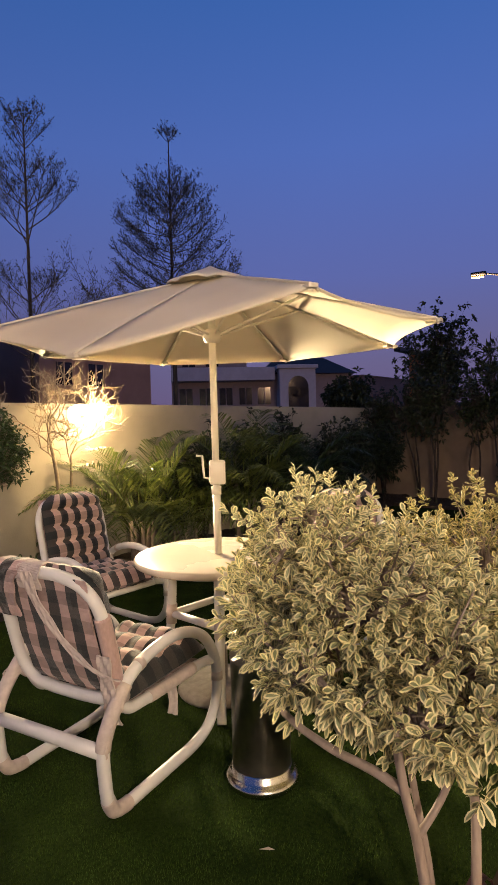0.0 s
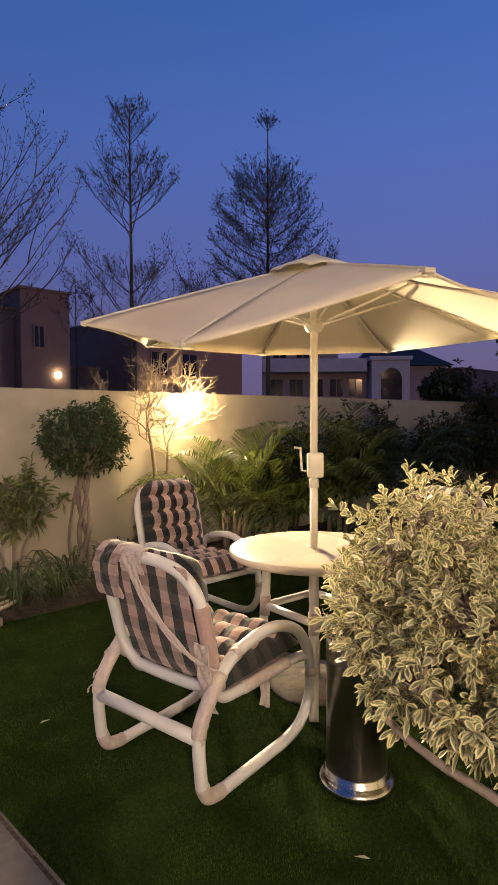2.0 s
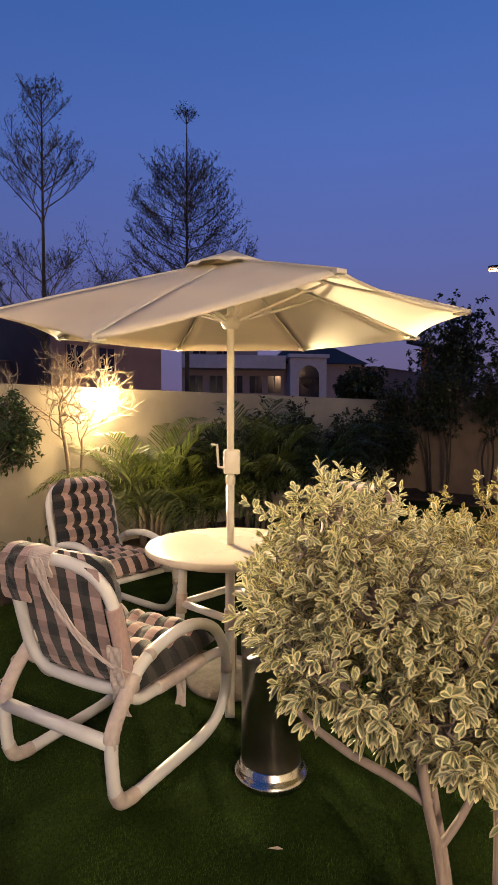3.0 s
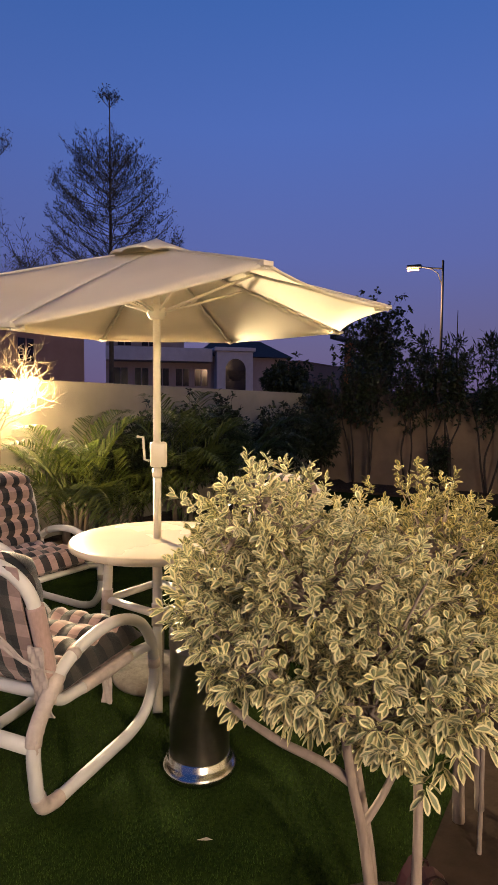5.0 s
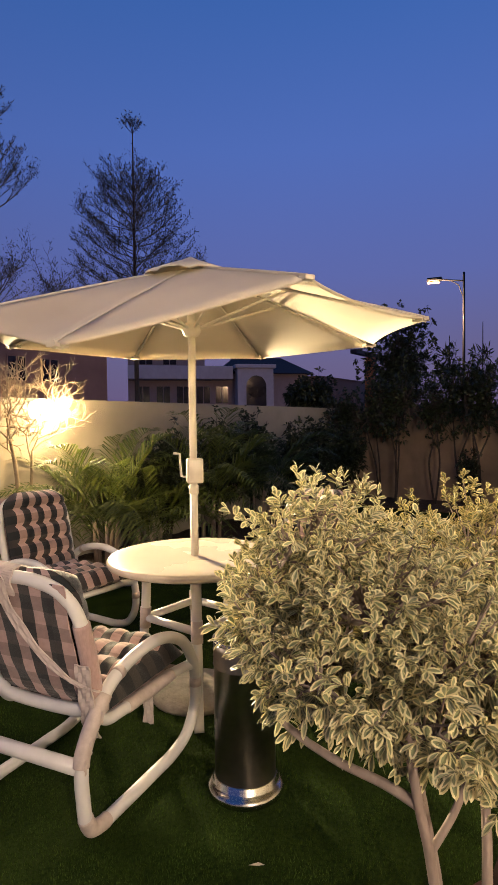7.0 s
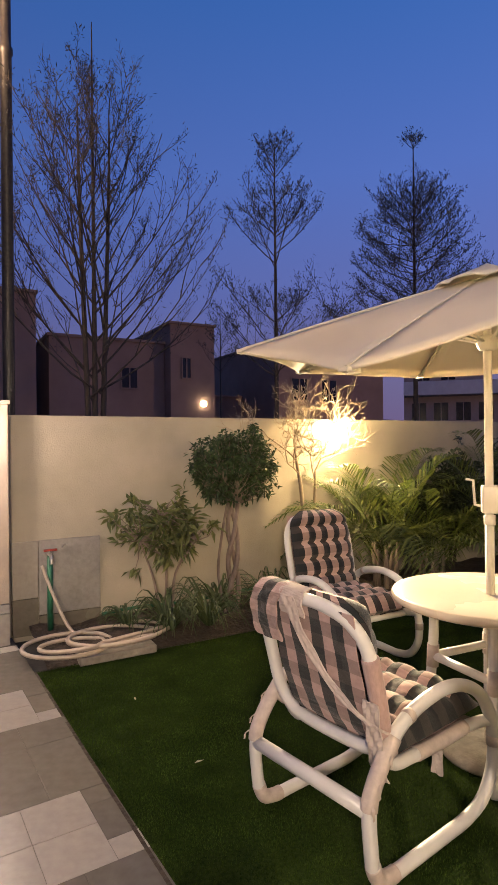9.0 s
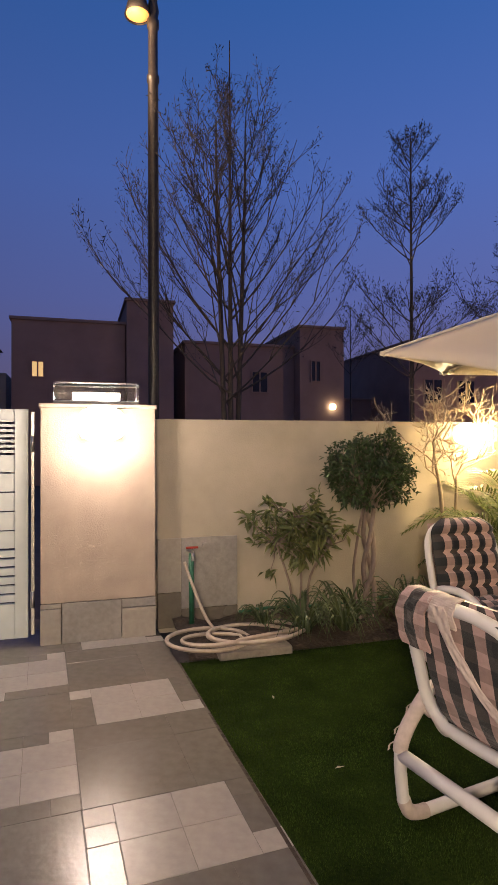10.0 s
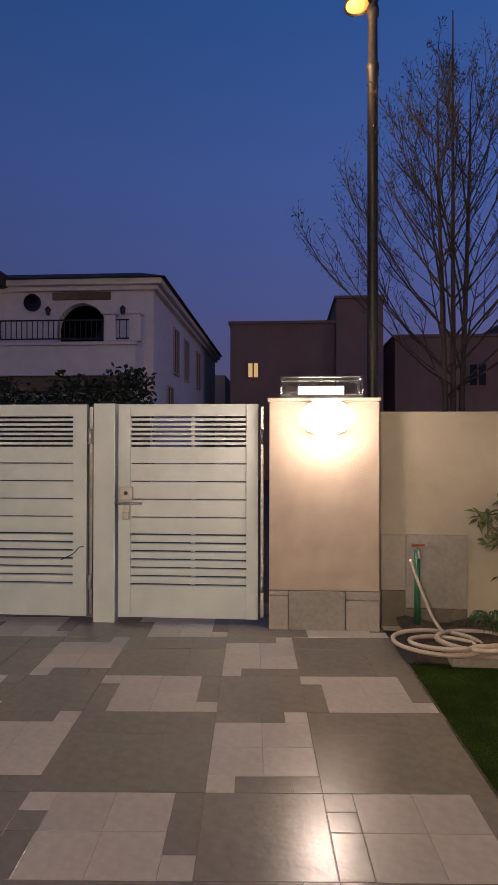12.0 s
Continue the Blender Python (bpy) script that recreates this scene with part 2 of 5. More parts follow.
M_GRASS = leaf_material("strap_leaf", (0.04, 0.07, 0.02), (0.12, 0.15, 0.06), 0.2)
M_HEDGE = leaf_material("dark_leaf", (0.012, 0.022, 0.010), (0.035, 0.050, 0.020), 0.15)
M_FAR_LEAF = leaf_material("far_leaf", (0.012, 0.014, 0.012), (0.035, 0.034, 0.030), 0.15)
M_CORDY = leaf_material("cordyline_leaf", (0.035, 0.011, 0.012), (0.075, 0.026, 0.026), 0.2)
M_HOUSE = surface("white_house_paint", (0.66, 0.62, 0.61), (0.74, 0.70, 0.69), 3, 0.85, 0.1, 40, stain=0.15, stain_scale=0.3)
M_HOUSE2 = surface("tan_house_paint", (0.40, 0.32, 0.285), (0.46, 0.37, 0.33), 3, 0.85, 0.1, 40, stain=0.15, stain_scale=0.3)
M_BLOCK = surface("grey_villa_paint", (0.27, 0.175, 0.135), (0.34, 0.225, 0.175), 1, 0.9, 0.1, 20, stain=0.2, stain_scale=0.2)
M_ROOF = surface("dark_roof_tile", (0.035, 0.025, 0.022), (0.06, 0.045, 0.04), 6, 0.8, 0.3, 14)
M_STONE = surface("brown_stone_band", (0.14, 0.10, 0.06), (0.20, 0.15, 0.10), 8, 0.8, 0.3)
# near-black window panes; also colours recesses that are only in shade
M_PANE_RECESS = surface("dark_pane_and_recess_shade", (0.008, 0.008, 0.01), (0.014, 0.014, 0.018), 2, 0.15, 0.0, stain=0.1)
M_HILL = surface("far_hill", (0.020, 0.020, 0.034), (0.028, 0.027, 0.042), 0.02, 0.95, 0.1)
# brick whose base colour already holds the orange street lamplight
M_ORANGE = surface("brick_with_lamplight_colour", (0.40, 0.16, 0.06), (0.5, 0.2, 0.08), 3, 0.8, 0.2)
M_GLOBE = glow("lit_globe", (1.0, 0.80, 0.50), 30.0)
M_GLOBE_W = glow("lit_bulkhead", (1.0, 0.85, 0.74), 30.0)
M_SODIUM = glow("sodium_lamp", (1.0, 0.44, 0.11), 1.3)
M_LITWIN = glow("lit_window", (1.0, 0.62, 0.25), 0.7)
M_GLASS = glass("clear_glass")


def canvas(name):
    m, n, l, b = material(name)
    b.inputs["Base Color"].default_value, b.inputs["Roughness"].default_value = (0.74, 0.68, 0.57, 1), 0.9
    tc, big, fine, bp, mx = (n.new("ShaderNodeTexCoord"), n.new("ShaderNodeTexNoise"), n.new("ShaderNodeTexNoise"),
                             n.new("ShaderNodeBump"), n.new("ShaderNodeValToRGB"))
    big.inputs["Scale"].default_value, fine.inputs["Scale"].default_value = 2.2, 260.0
    l.new(tc.outputs["Object"], big.inputs["Vector"])
    l.new(tc.outputs["Object"], fine.inputs["Vector"])
    mx.color_ramp.elements[0].position, mx.color_ramp.elements[0].color = 0.3, (0.68, 0.62, 0.52, 1)
    mx.color_ramp.elements[1].position, mx.color_ramp.elements[1].color = 0.7, (0.78, 0.72, 0.61, 1)
    l.new(big.outputs["Fac"], mx.inputs[0])
    l.new(mx.outputs[0], b.inputs["Base Color"])
    bp.inputs["Strength"].default_value, bp.inputs["Distance"].default_value = 0.15, 0.003
    l.new(fine.outputs["Fac"], bp.inputs["Height"])
    l.new(bp.outputs[0], b.inputs["Normal"])
    tr, mix = n.new("ShaderNodeBsdfTranslucent"), n.new("ShaderNodeMixShader")
    tr.inputs["Color"].default_value, mix.inputs[0].default_value = (0.7, 0.6, 0.42, 1), 0.22
    l.new(b.outputs[0], mix.inputs[1])
    l.new(tr.outputs[0], mix.inputs[2])
    l.new(mix.outputs[0], n["Material Output"].inputs["Surface"])
    return m


M_CANVAS = canvas("cream_canvas")


# ---- mesh helpers ----
def thing(name, m, label, category, group="", kind=""):
    ob = new(name)
    ob.empty_display_size = 0.1
    ob.matrix_world = m
    return tagged(ob, label, category, group, kind)


def part(name, bm, mat, parent=None, label="", smooth=False):
    me = bpy.data.meshes.new(name)
    bm.normal_update()
    bm.to_mesh(me)
    bm.free()
    for mt in (mat if isinstance(mat, (list, tuple)) else [mat]):
        me.materials.append(mt)
    if smooth:
        me.polygons.foreach_set("use_smooth", [True] * len(me.polygons))
    ob = new(name, me)
    ob.parent = parent
    return tagged(ob, label)


def raw(name, verts, faces, mat, parent=None, label="", slots=None, smooth=False):
    me = bpy.data.meshes.new(name)
    me.from_pydata([tuple(v) for v in verts], [], faces)
    for mt in (mat if isinstance(mat, (list, tuple)) else [mat]):
        me.materials.append(mt)
    if slots is not None:
        me.polygons.foreach_set("material_index", slots)
    if smooth:
        me.polygons.foreach_set("use_smooth", [True] * len(me.polygons))
    me.update()
    ob = new(name, me)
    ob.parent = parent
    return tagged(ob, label)


def box(x0, x1, y0, y1, z0, z1, bevel=0.0, bm=None):
    own = bmesh.new()
    bmesh.ops.create_cube(own, size=1.0)
    for v in own.verts:
        v.co = Vector(((x0 + x1) / 2 + v.co.x * (x1 - x0), (y0 + y1) / 2 + v.co.y * (y1 - y0), (z0 + z1) / 2 + v.co.z * (z1 - z0)))
    if bevel:
        bmesh.ops.bevel(own, geom=own.edges[:], offset=bevel, segments=2, profile=0.6, affect="EDGES")
    if bm is None:
        return own
    merge(bm, own)
    return bm


def merge(bm, other):
    me = bpy.data.meshes.new("tmp")
    other.to_mesh(me)
    other.free()
    bm.from_mesh(me)
    bpy.data.meshes.remove(me)
    return bm


def smooth_path(points, closed=False, steps=6):
    """Catmull-Rom through the points."""
    p = [Vector(q) for q in points]
    n = len(p)
    out = []
    for i in range(n if closed else n - 1):
        a, b, c, d = (p[(i + k) % n] if closed else p[min(max(i + k, 0), n - 1)] for k in (-1, 0, 1, 2))
        for s in range(steps):
            t = s / steps
            out.append(0.5 * ((2 * b) + (c - a) * t + (2 * a - 5 * b + 4 * c - d) * t * t + (3 * b - a - 3 * c + d) * t ** 3))
    if not closed:
        out.append(p[-1])
    return out


def tube(points, radius, sides=10, closed=False, bm=None, steps=6, curve=True):
    """A round tube along a curve; radius a number or a list (start, end)."""
    bm = bm or bmesh.new()
    path = smooth_path(points, closed, steps) if curve else [Vector(q) for q in points]
    n = len(path)
    r0, r1 = radius if isinstance(radius, (tuple, list)) else (radius, radius)
    rings, up = [], None
    for i, p in enumerate(path):
        d = (path[(i + 1) % n] - path[i - 1]) if (closed or 0 < i < n - 1) else (path[1] - path[0] if i == 0 else path[-1] - path[-2])
        d.normalize()
        if up is None:
            up = d.orthogonal().normalized()
        up = (up - d * up.dot(d)).normalized()
        side = d.cross(up)
        r = r0 + (r1 - r0) * i / max(1, n - 1)
        rings.append([bm.verts.new(p + (up * math.cos(a) + side * math.sin(a)) * r) for a in (2 * math.pi * k / sides for k in range(sides))])
    for i in range(n if closed else n - 1):
        a, b = rings[i], rings[(i + 1) % n]
        shift = 0
        if closed and i == n - 1:
            shift = min(range(sides), key=lambda s: (a[0].co - b[s].co).length)
        for k in range(sides):
            bm.faces.new((a[k], a[(k + 1) % sides], b[(k + 1 + shift) % sides], b[(k + shift) % sides]))
    if not closed:
        bm.faces.new(list(reversed(rings[0])))
        bm.faces.new(rings[-1])
    return bm


def lathe(profile, sides=32, bm=None, centre=(0, 0)):
    """A turned body from (radius, height) pairs."""
    bm = bm or bmesh.new()
    rings = []
    for r, z in profile:
        if r < 1e-5:
            rings.append([bm.verts.new((centre[0], centre[1], z))])
        else:
            rings.append([bm.verts.new((centre[0] + r * math.cos(a), centre[1] + r * math.sin(a), z)) for a in (2 * math.pi * k / sides for k in range(sides))])
    for a, b in zip(rings, rings[1:]):
        for k in range(sides):
            if len(a) == 1 and len(b) > 1:
                bm.faces.new((a[0], b[(k + 1) % sides], b[k]))
            elif len(b) == 1 and len(a) > 1:
                bm.faces.new((a[k], a[(k + 1) % sides], b[0]))
            elif len(a) > 1:
                bm.faces.new((a[k], a[(k + 1) % sides], b[(k + 1) % sides], b[k]))
    return bm


def unit(v):
    return v / np.maximum(np.linalg.norm(v, axis=-1, keepdims=True), 1e-9)


def leaves(name, base, way, length, width, mat, parent, rng, droop=0.25, two_tone=False, label=""):
    """Many pointed leaves, folded along the midrib, from base along way. Two-tone leaves have a margin in a second material."""
    base, way = np.asarray(base, float), unit(np.asarray(way, float))
    n = len(base)
    L = length * rng.uniform(0.7, 1.2, n)[:, None]
    W = width * rng.uniform(0.75, 1.2, n)[:, None]
    side = unit(np.cross(way, rng.normal(0, 1, (n, 3)) * 0.55 + np.array([0, 0, 1.0])))
    nor = np.cross(side, way)
    down = np.array([0, 0, -1.0]) * droop

    def at(along, across, lift):
        return base + way * L * along + side * W * across + nor * W * lift + down * L * along * along

    if two_tone:
        half = ((0.0, 0.0, 0.0), (0.28, 0.30, 0.09), (0.58, 0.47, 0.11), (0.86, 0.32, 0.07), (1.0, 0.0, 0.0))
        core_half = ((0.08, 0.0, 0.0), (0.30, 0.14, 0.05), (0.57, 0.25, 0.07), (0.78, 0.15, 0.05), (0.88, 0.0, 0.0))
        ring = list(half) + [(a_, -c_, l_) for a_, c_, l_ in half[3:0:-1]]
        core = list(core_half) + [(a_, -c_, l_) for a_, c_, l_ in core_half[3:0:-1]]
        pts = np.stack([at(*q) for q in ring + core], 1).reshape(-1, 3)
        f = [(8, 9, 10), (8, 10, 12), (10, 11, 12), (8, 12, 14), (8, 14, 15), (12, 13, 14)] + [(k, (k + 1) % 8, 8 + (k + 1) % 8, 8 + k) for k in range(8)]
        per, slot = 16, [0] * 6 + [1] * 8
    else:
        pts = np.stack([at(*q) for q in ((0, 0, 0), (0.45, -0.5, 0.15), (1, 0, 0), (0.45, 0.5, 0.15))], 1).reshape(-1, 3)
        f, per, slot = [(0, 1, 2), (0, 2, 3)], 4, [0, 0]
    faces = [tuple(i * per + k for k in q) for i in range(n) for q in f]
    return raw(name, pts, faces, mat, parent, label, slots=slot * n)


def sticks(name, segs, mat, parent, sides=5, label=""):
    """Straight tapered pieces (start, end, start radius, end radius) in one mesh."""
    a = np.array([s[0] for s in segs], float)
    b = np.array([s[1] for s in segs], float)
    r0 = np.array([s[2] for s in segs])[:, None]
    r1 = np.array([s[3] for s in segs])[:, None]
    d = unit(b - a)
    ref = np.where(np.abs(d[:, 2:3]) > 0.9, np.array([[1.0, 0, 0]]), np.array([[0, 0, 1.0]]))
    u = unit(np.cross(d, ref))
    v = np.cross(d, u)
    ang = [2 * math.pi * k / sides for k in range(sides)]
    low = [a + (u * math.cos(t) + v * math.sin(t)) * r0 for t in ang]
    top = [b + (u * math.cos(t) + v * math.sin(t)) * r1 for t in ang]
    pts = np.stack(low + top, 1).reshape(-1, 3)
    per = 2 * sides
    f = [(k, (k + 1) % sides, sides + (k + 1) % sides, sides + k) for k in range(sides)] + [tuple(range(sides, per))]
    faces = [tuple(i * per + k for k in q) for i in range(len(segs)) for q in f]
    return raw(name, pts, faces, mat, parent, label)


# ---- ground, walls, porch ----
WALL_Y, WALL_TOP, EAST_X = 4.73, 1.70, 10.5


def setting(name, bm, mat, label, category, smooth=False):
    return tagged(part(name, bm, mat, None, "", smooth), label, category, kind="structure")


bm = bmesh.new()
bmesh.ops.create_grid(bm, x_segments=8, y_segments=8, size=900)
for v in bm.verts:
    v.co.z = -0.05
setting("ground", bm, M_GROUND, "dark asphalt and dust ground outside the garden", "ground")


def skew(bm, x_line):
    """Turn the edge at x_line to the driveway's own direction."""
    for v in bm.verts:
        if abs(v.co.x - x_line) < 0.02:
            v.co.x -= 0.045 * (v.co.y - 2.46)
    return bm


setting("pavement", skew(box(-6.0, 1.032, -3.0, 5.3, -0.04, 0.003), 1.032), M_GROUT, "tiled driveway of light and dark stone tiles", "paving")
setting("path", skew(box(1.036, EAST_X, -3.0, 0.27, -0.04, 0.002), 1.036), M_PATH, "brownish stone paving strip along the house porch", "paving")
setting("path_step", box(5.6, EAST_X, 0.272, 0.57, -0.04, 0.03, 0.006), M_TILE_LJ, "pale stone paving edge beside the lawn", "paving")
lawn = setting("lawn", skew(box(1.05, EAST_X, 0.272, 3.93, -0.04, 0.0), 1.05), M_TURF, "dark green artificial lawn between paving and flower bed", "lawn")
setting("kerb", skew(box(1.034, 1.049, 0.272, 3.93, -0.04, 0.006), 1.0415), M_SOIL, "thin brown metal edging between lawn and paving", "edging")

bm = bmesh.new()
NX, NY = 120, 12
rows_ = []
for j in range(NY + 1):
    line = []
    for i in range(NX + 1):
        x, y = 1.05 + (EAST_X - 1.05) * i / NX, 3.93 + (WALL_Y - 3.93) * j / NY
        edge = min(1.0, j / 3)
        line.append(bm.verts.new((x, y + (0.03 * noise.noise((x * 3, 0, 0)) if j == 0 else 0), 0.005 + edge * (0.06 + 0.05 * noise.noise((x * 4, y * 4, 1.0))))))
    rows_.append(line)
for j in range(NY):
    for i in range(NX):
        bm.faces.new((rows_[j][i], rows_[j][i + 1], rows_[j + 1][i + 1], rows_[j + 1][i]))
setting("flower_bed", bm, M_SOIL, "dark soil flower bed along the garden wall", "flower bed", True)
setting("flower_bed_side", box(9.5, EAST_X, 0.58, 3.92, -0.03, 0.05, 0.02), M_SOIL, "dark soil bed along the side wall", "flower bed")

setting("wall_north", box(0.905, EAST_X + 0.2, WALL_Y, WALL_Y + 0.2, -0.04, WALL_TOP, 0.006), M_WALL, "cream plastered garden boundary wall", "wall")
setting("wall_east", box(EAST_X, EAST_X + 0.2, -3.0, WALL_Y - 0.003, -0.04, WALL_TOP, 0.006), M_WALL_E, "brownish plastered side boundary wall, shade put into its colour", "wall")
setting("wall_west", box(-6.2, -6.0, -3.0, 5.3, -0.04, 1.7), M_WALL, "plain plastered side boundary wall", "wall")
# unseen house wall, its height set to cut the blue sky light
setting("wall_house", box(-6.2, EAST_X + 0.2, -3.2, -3.0, -0.04, 6.6), M_STUCCO, "unseen stuccoed house wall behind the porch, raised to block sky light", "wall")
setting("wall_far_gate", box(-6.0, -4.95, 4.65, 4.85, -0.04, 1.7), M_WALL, "plain plastered wall beyond the driveway gate", "wall")
# porch roof slab, with its fascia along the terrace edge
setting("ceiling", box(1.3, EAST_X, -3.0, 0.17, 2.80, 3.10, 0.01), M_STUCCO, "rough cream stuccoed porch roof slab", "porch roof")

# wall tiles round the garden tap
wall_tiles = thing("wall_tiles", pose(0.905, WALL_Y, 0), "grey and beige stone tiles on the wall behind the tap", "wall tiles", kind="structure")
for x0, x1, z0, z1, mt in ((0.03, 0.218, 0.29, 0.725, M_TILE_L), (0.03, 0.218, 0.002, 0.285, M_TILE_D), (0.223, 0.698, 0.15, 0.727, M_CAP),
                           (0.223, 0.698, 0.002, 0.145, M_TILE_D)):
    part("tile", box(x0, x1, -0.018, -0.002, z0, z1, 0.003), mt, wall_tiles)


# ---- gate pillar and its lamps ----
pillar = thing("gate_pillar", pose(0.05, 4.57, 0), "tan plastered gate pillar with a tiled plinth", "pillar")
part("shaft", box(0, 0.85, 0.012, 0.62, 0.305, 1.77, 0.006), M_PILLAR, pillar)
part("core", box(0.006, 0.844, 0.018, 0.60, 0.0, 0.304), M_GROUT, pillar, "dark mortar plinth core")
part("cap", box(-0.012, 0.862, -0.004, 0.63, 1.771, 1.80, 0.005), M_PILLAR, pillar, "thin rendered cap")
for x0, x1, z0, z1, mt in ((0.0, 0.147, 0.0, 0.265, M_TILE_L), (0.0, 0.147, 0.270, 0.302, M_TILE_L), (0.152, 0.588, 0.0, 0.302, M_CAP),
                           (0.593, 0.85, 0.0, 0.235, M_TILE_L), (0.593, 0.85, 0.240, 0.302, M_CAP)):
    part("plinth_tile", box(x0, x1, -0.008, 0.012, z0, z1, 0.003), mt, pillar)

box_light = thing("pillar_top_light", pose(0.14, 4.62, 1.80), "frosted glass box light on top of the gate pillar", "lamp")
part("base_plate", box(0, 0.64, 0, 0.4, 0.0, 0.028, 0.004), M_CAP, box_light)
part("glass_box", box(0.0, 0.64, 0.0, 0.4, 0.03, 0.165, 0.008), M_GLASS, box_light, "clear glass casing").visible_shadow = False
part("slat", box(0.02, 0.62, 0.02, 0.38, 0.166, 0.172, 0.002), M_CAP, box_light, "thin lid")
part("bulb", tube([(0.14, 0.2, 0.07), (0.5, 0.2, 0.07)], 0.035, 12, curve=False), M_GLOBE_W, box_light, "glowing tube", True)


def bulkhead(name, place, rx, rz, mat, label, category="wall lamp"):
    ob = thing(name, pose(*place), label, category)
    bm = bmesh.new()
    bmesh.ops.create_uvsphere(bm, u_segments=24, v_segments=14, radius=1.0)
    for v in bm.verts:
        v.co = Vector((v.co.x * rx, v.co.y * 0.075 - 0.07, v.co.z * rz))
    part("diffuser", bm, mat, ob, "glowing domed glass diffuser", True)
    part("back_plate", box(-rx * 0.8, rx * 0.8, -0.055, 0.0, -rz * 0.8, rz * 0.8, 0.02), M_PVC, ob)
    return ob


bulkhead("pillar_lamp", (0.49, 4.575, 1.645), 0.19, 0.14, M_GLOBE_W, "lit bulkhead lamp on the front of the gate pillar")
bulkhead("garden_lamp", (3.84, WALL_Y, 1.585), 0.145, 0.105, M_GLOBE, "lit oval bulkhead lamp on the garden wall among plants")
# lamp body added out of view to hold the house-side light
unseen_lamp = thing("house_wall_lamp", pose(-1.0, -3.0, 2.45), "unseen plain lamp body added to carry the front light", "wall lamp")
part("bracket", box(-0.05, 0.05, 0.0, 0.16, 0.10, 0.15, 0.01), M_DARK_METAL, unseen_lamp)
part("globe", lathe([(0.0, -0.10), (0.07, -0.08), (0.10, 0.0), (0.07, 0.08), (0.0, 0.10)], 18, centre=(0, 0.16)), M_GLOBE_W, unseen_lamp, "glowing glass globe", True)


# ---- gates ----
def gate(name, width, label, slot_from, slot_to, handed):
    """A slatted metal leaf: two stiles, rails and boards with open slots between them."""
    ob = thing(name, pose(0, 0, 0), label, "gate", kind="structure")
    h0, h1 = 0.045, 1.76
    part("stile", box(0, slot_from, 0, 0.05, h0, h1, 0.003), M_GATE, ob)
    part("stile", box(slot_to, width, 0, 0.05, h0, h1, 0.003), M_GATE, ob)
    gaps = [(1.655 - 0.0385 * k, 0.017) for k in range(7)] + [(1.282, 0.009), (1.138, 0.009), (0.994, 0.009), (0.850, 0.009)]
    gaps += [(0.711 - 0.0667 * k, 0.015) for k in range(7)]
    top = h1
    for z, g in gaps + [(h0, 0.0)]:
        low = z + g / 2
        part("board", box(slot_from + 0.0005, slot_to - 0.0005, 0.006, 0.044, low, top, 0.002), M_GATE, ob)
        top = z - g / 2
    part("backing_bar", box(slot_from + (slot_to - slot_from) * 0.52, slot_from + (slot_to - slot_from) * 0.52 + 0.03, 0.046, 0.07, h0 + 0.03, h1 - 0.03), M_GATE, ob)
    return ob


wicket = gate("gate", 1.13, "grey-white slatted metal pedestrian gate, closed", 0.10, 1.035, 1)
wicket.matrix_world = pose(-1.17, 4.66, 0)
drive = gate("gate", 2.75, "grey-white slatted metal driveway gate leaf, closed", 0.12, 2.635, -1)
drive.matrix_world = pose(-4.18, 4.66, 0)
gate_post = thing("gate_post", pose(-1.28, 4.69, 0), "grey-white square metal gate post", "post", kind="structure")
part("post", box(-0.088, 0.088, -0.05, 0.05, 0.0, 1.765, 0.004), M_GATE, gate_post)
for x in (-0.118, 1.272):
    for z in (0.33, 1.50):
        part("hinge", tube([(x, -0.05, z - 0.06), (x, -0.05, z + 0.06)], 0.016, 10, curve=False), M_STEEL, gate_post, "steel barrel hinge", True)
part("hinge_strip", box(-0.132, -0.106, -0.02, 0.03, 0.06, 1.74, 0.003), M_STEEL, gate_post)
part("hinge_strip", box(1.258, 1.284, -0.02, 0.03, 0.06, 1.74, 0.003), M_STEEL, gate_post)
lock = thing("gate_lock", pose(-1.10, 4.66, 1.04), "steel box lock with bolt and padlock on the gate", "lock")
part("lock_case", box(-0.055, 0.055, -0.03, -0.002, -0.05, 0.055, 0.006), M_STEEL, lock)
part("keyhole", lathe([(0, -0.002), (0.016, -0.002), (0.016, 0.006), (0, 0.006)], 14), M_DARK_METAL, lock).matrix_basis = pose(0, -0.031, 0.005, 90, 0, 0)
part("bolt", tube([(-0.09, -0.03, -0.075), (0.13, -0.03, -0.075)], 0.011, 10, curve=False), M_STEEL, lock, "", True)
part("bolt_knob", tube([(0.10, -0.03, -0.075), (0.10, -0.075, -0.075)], 0.009, 8, curve=False), M_STEEL, lock, "", True)
part("hasp", box(-0.028, 0.028, -0.02, -0.002, -0.17, -0.085, 0.005), M_STEEL, lock)
part("padlock", box(-0.026, 0.026, -0.048, -0.022, -0.205, -0.145, 0.008), M_STEEL, lock)
gate_mark = tube([(0, 0, 0), (0.10, -0.004, 0.05), (0.15, 0, 0.10), (0.19, -0.003, 0.11)], 0.004, 6)
cord = thing("cord", pose(-1.64, 4.655, 0.50), "frayed dark cord tied through the gate slots", "cord")
part("strand", gate_mark, M_DARK_METAL, cord)


# ---- tap, hose ----
tap = thing("garden_tap", pose(1.19, 4.60, 0.0), "green standpipe with a red-handled tap", "tap")
part("pipe", tube([(0, 0, 0.02), (0, 0, 0.62)], 0.022, 12, curve=False), M_GREEN, tap, "green plastic pipe", True)
part("valve", tube([(-0.01, 0.12, 0.63), (0, 0.02, 0.635), (0.0, -0.06, 0.62), (0.0, -0.075, 0.57)], 0.014, 10), M_STEEL, tap, "brass-grey valve", True)
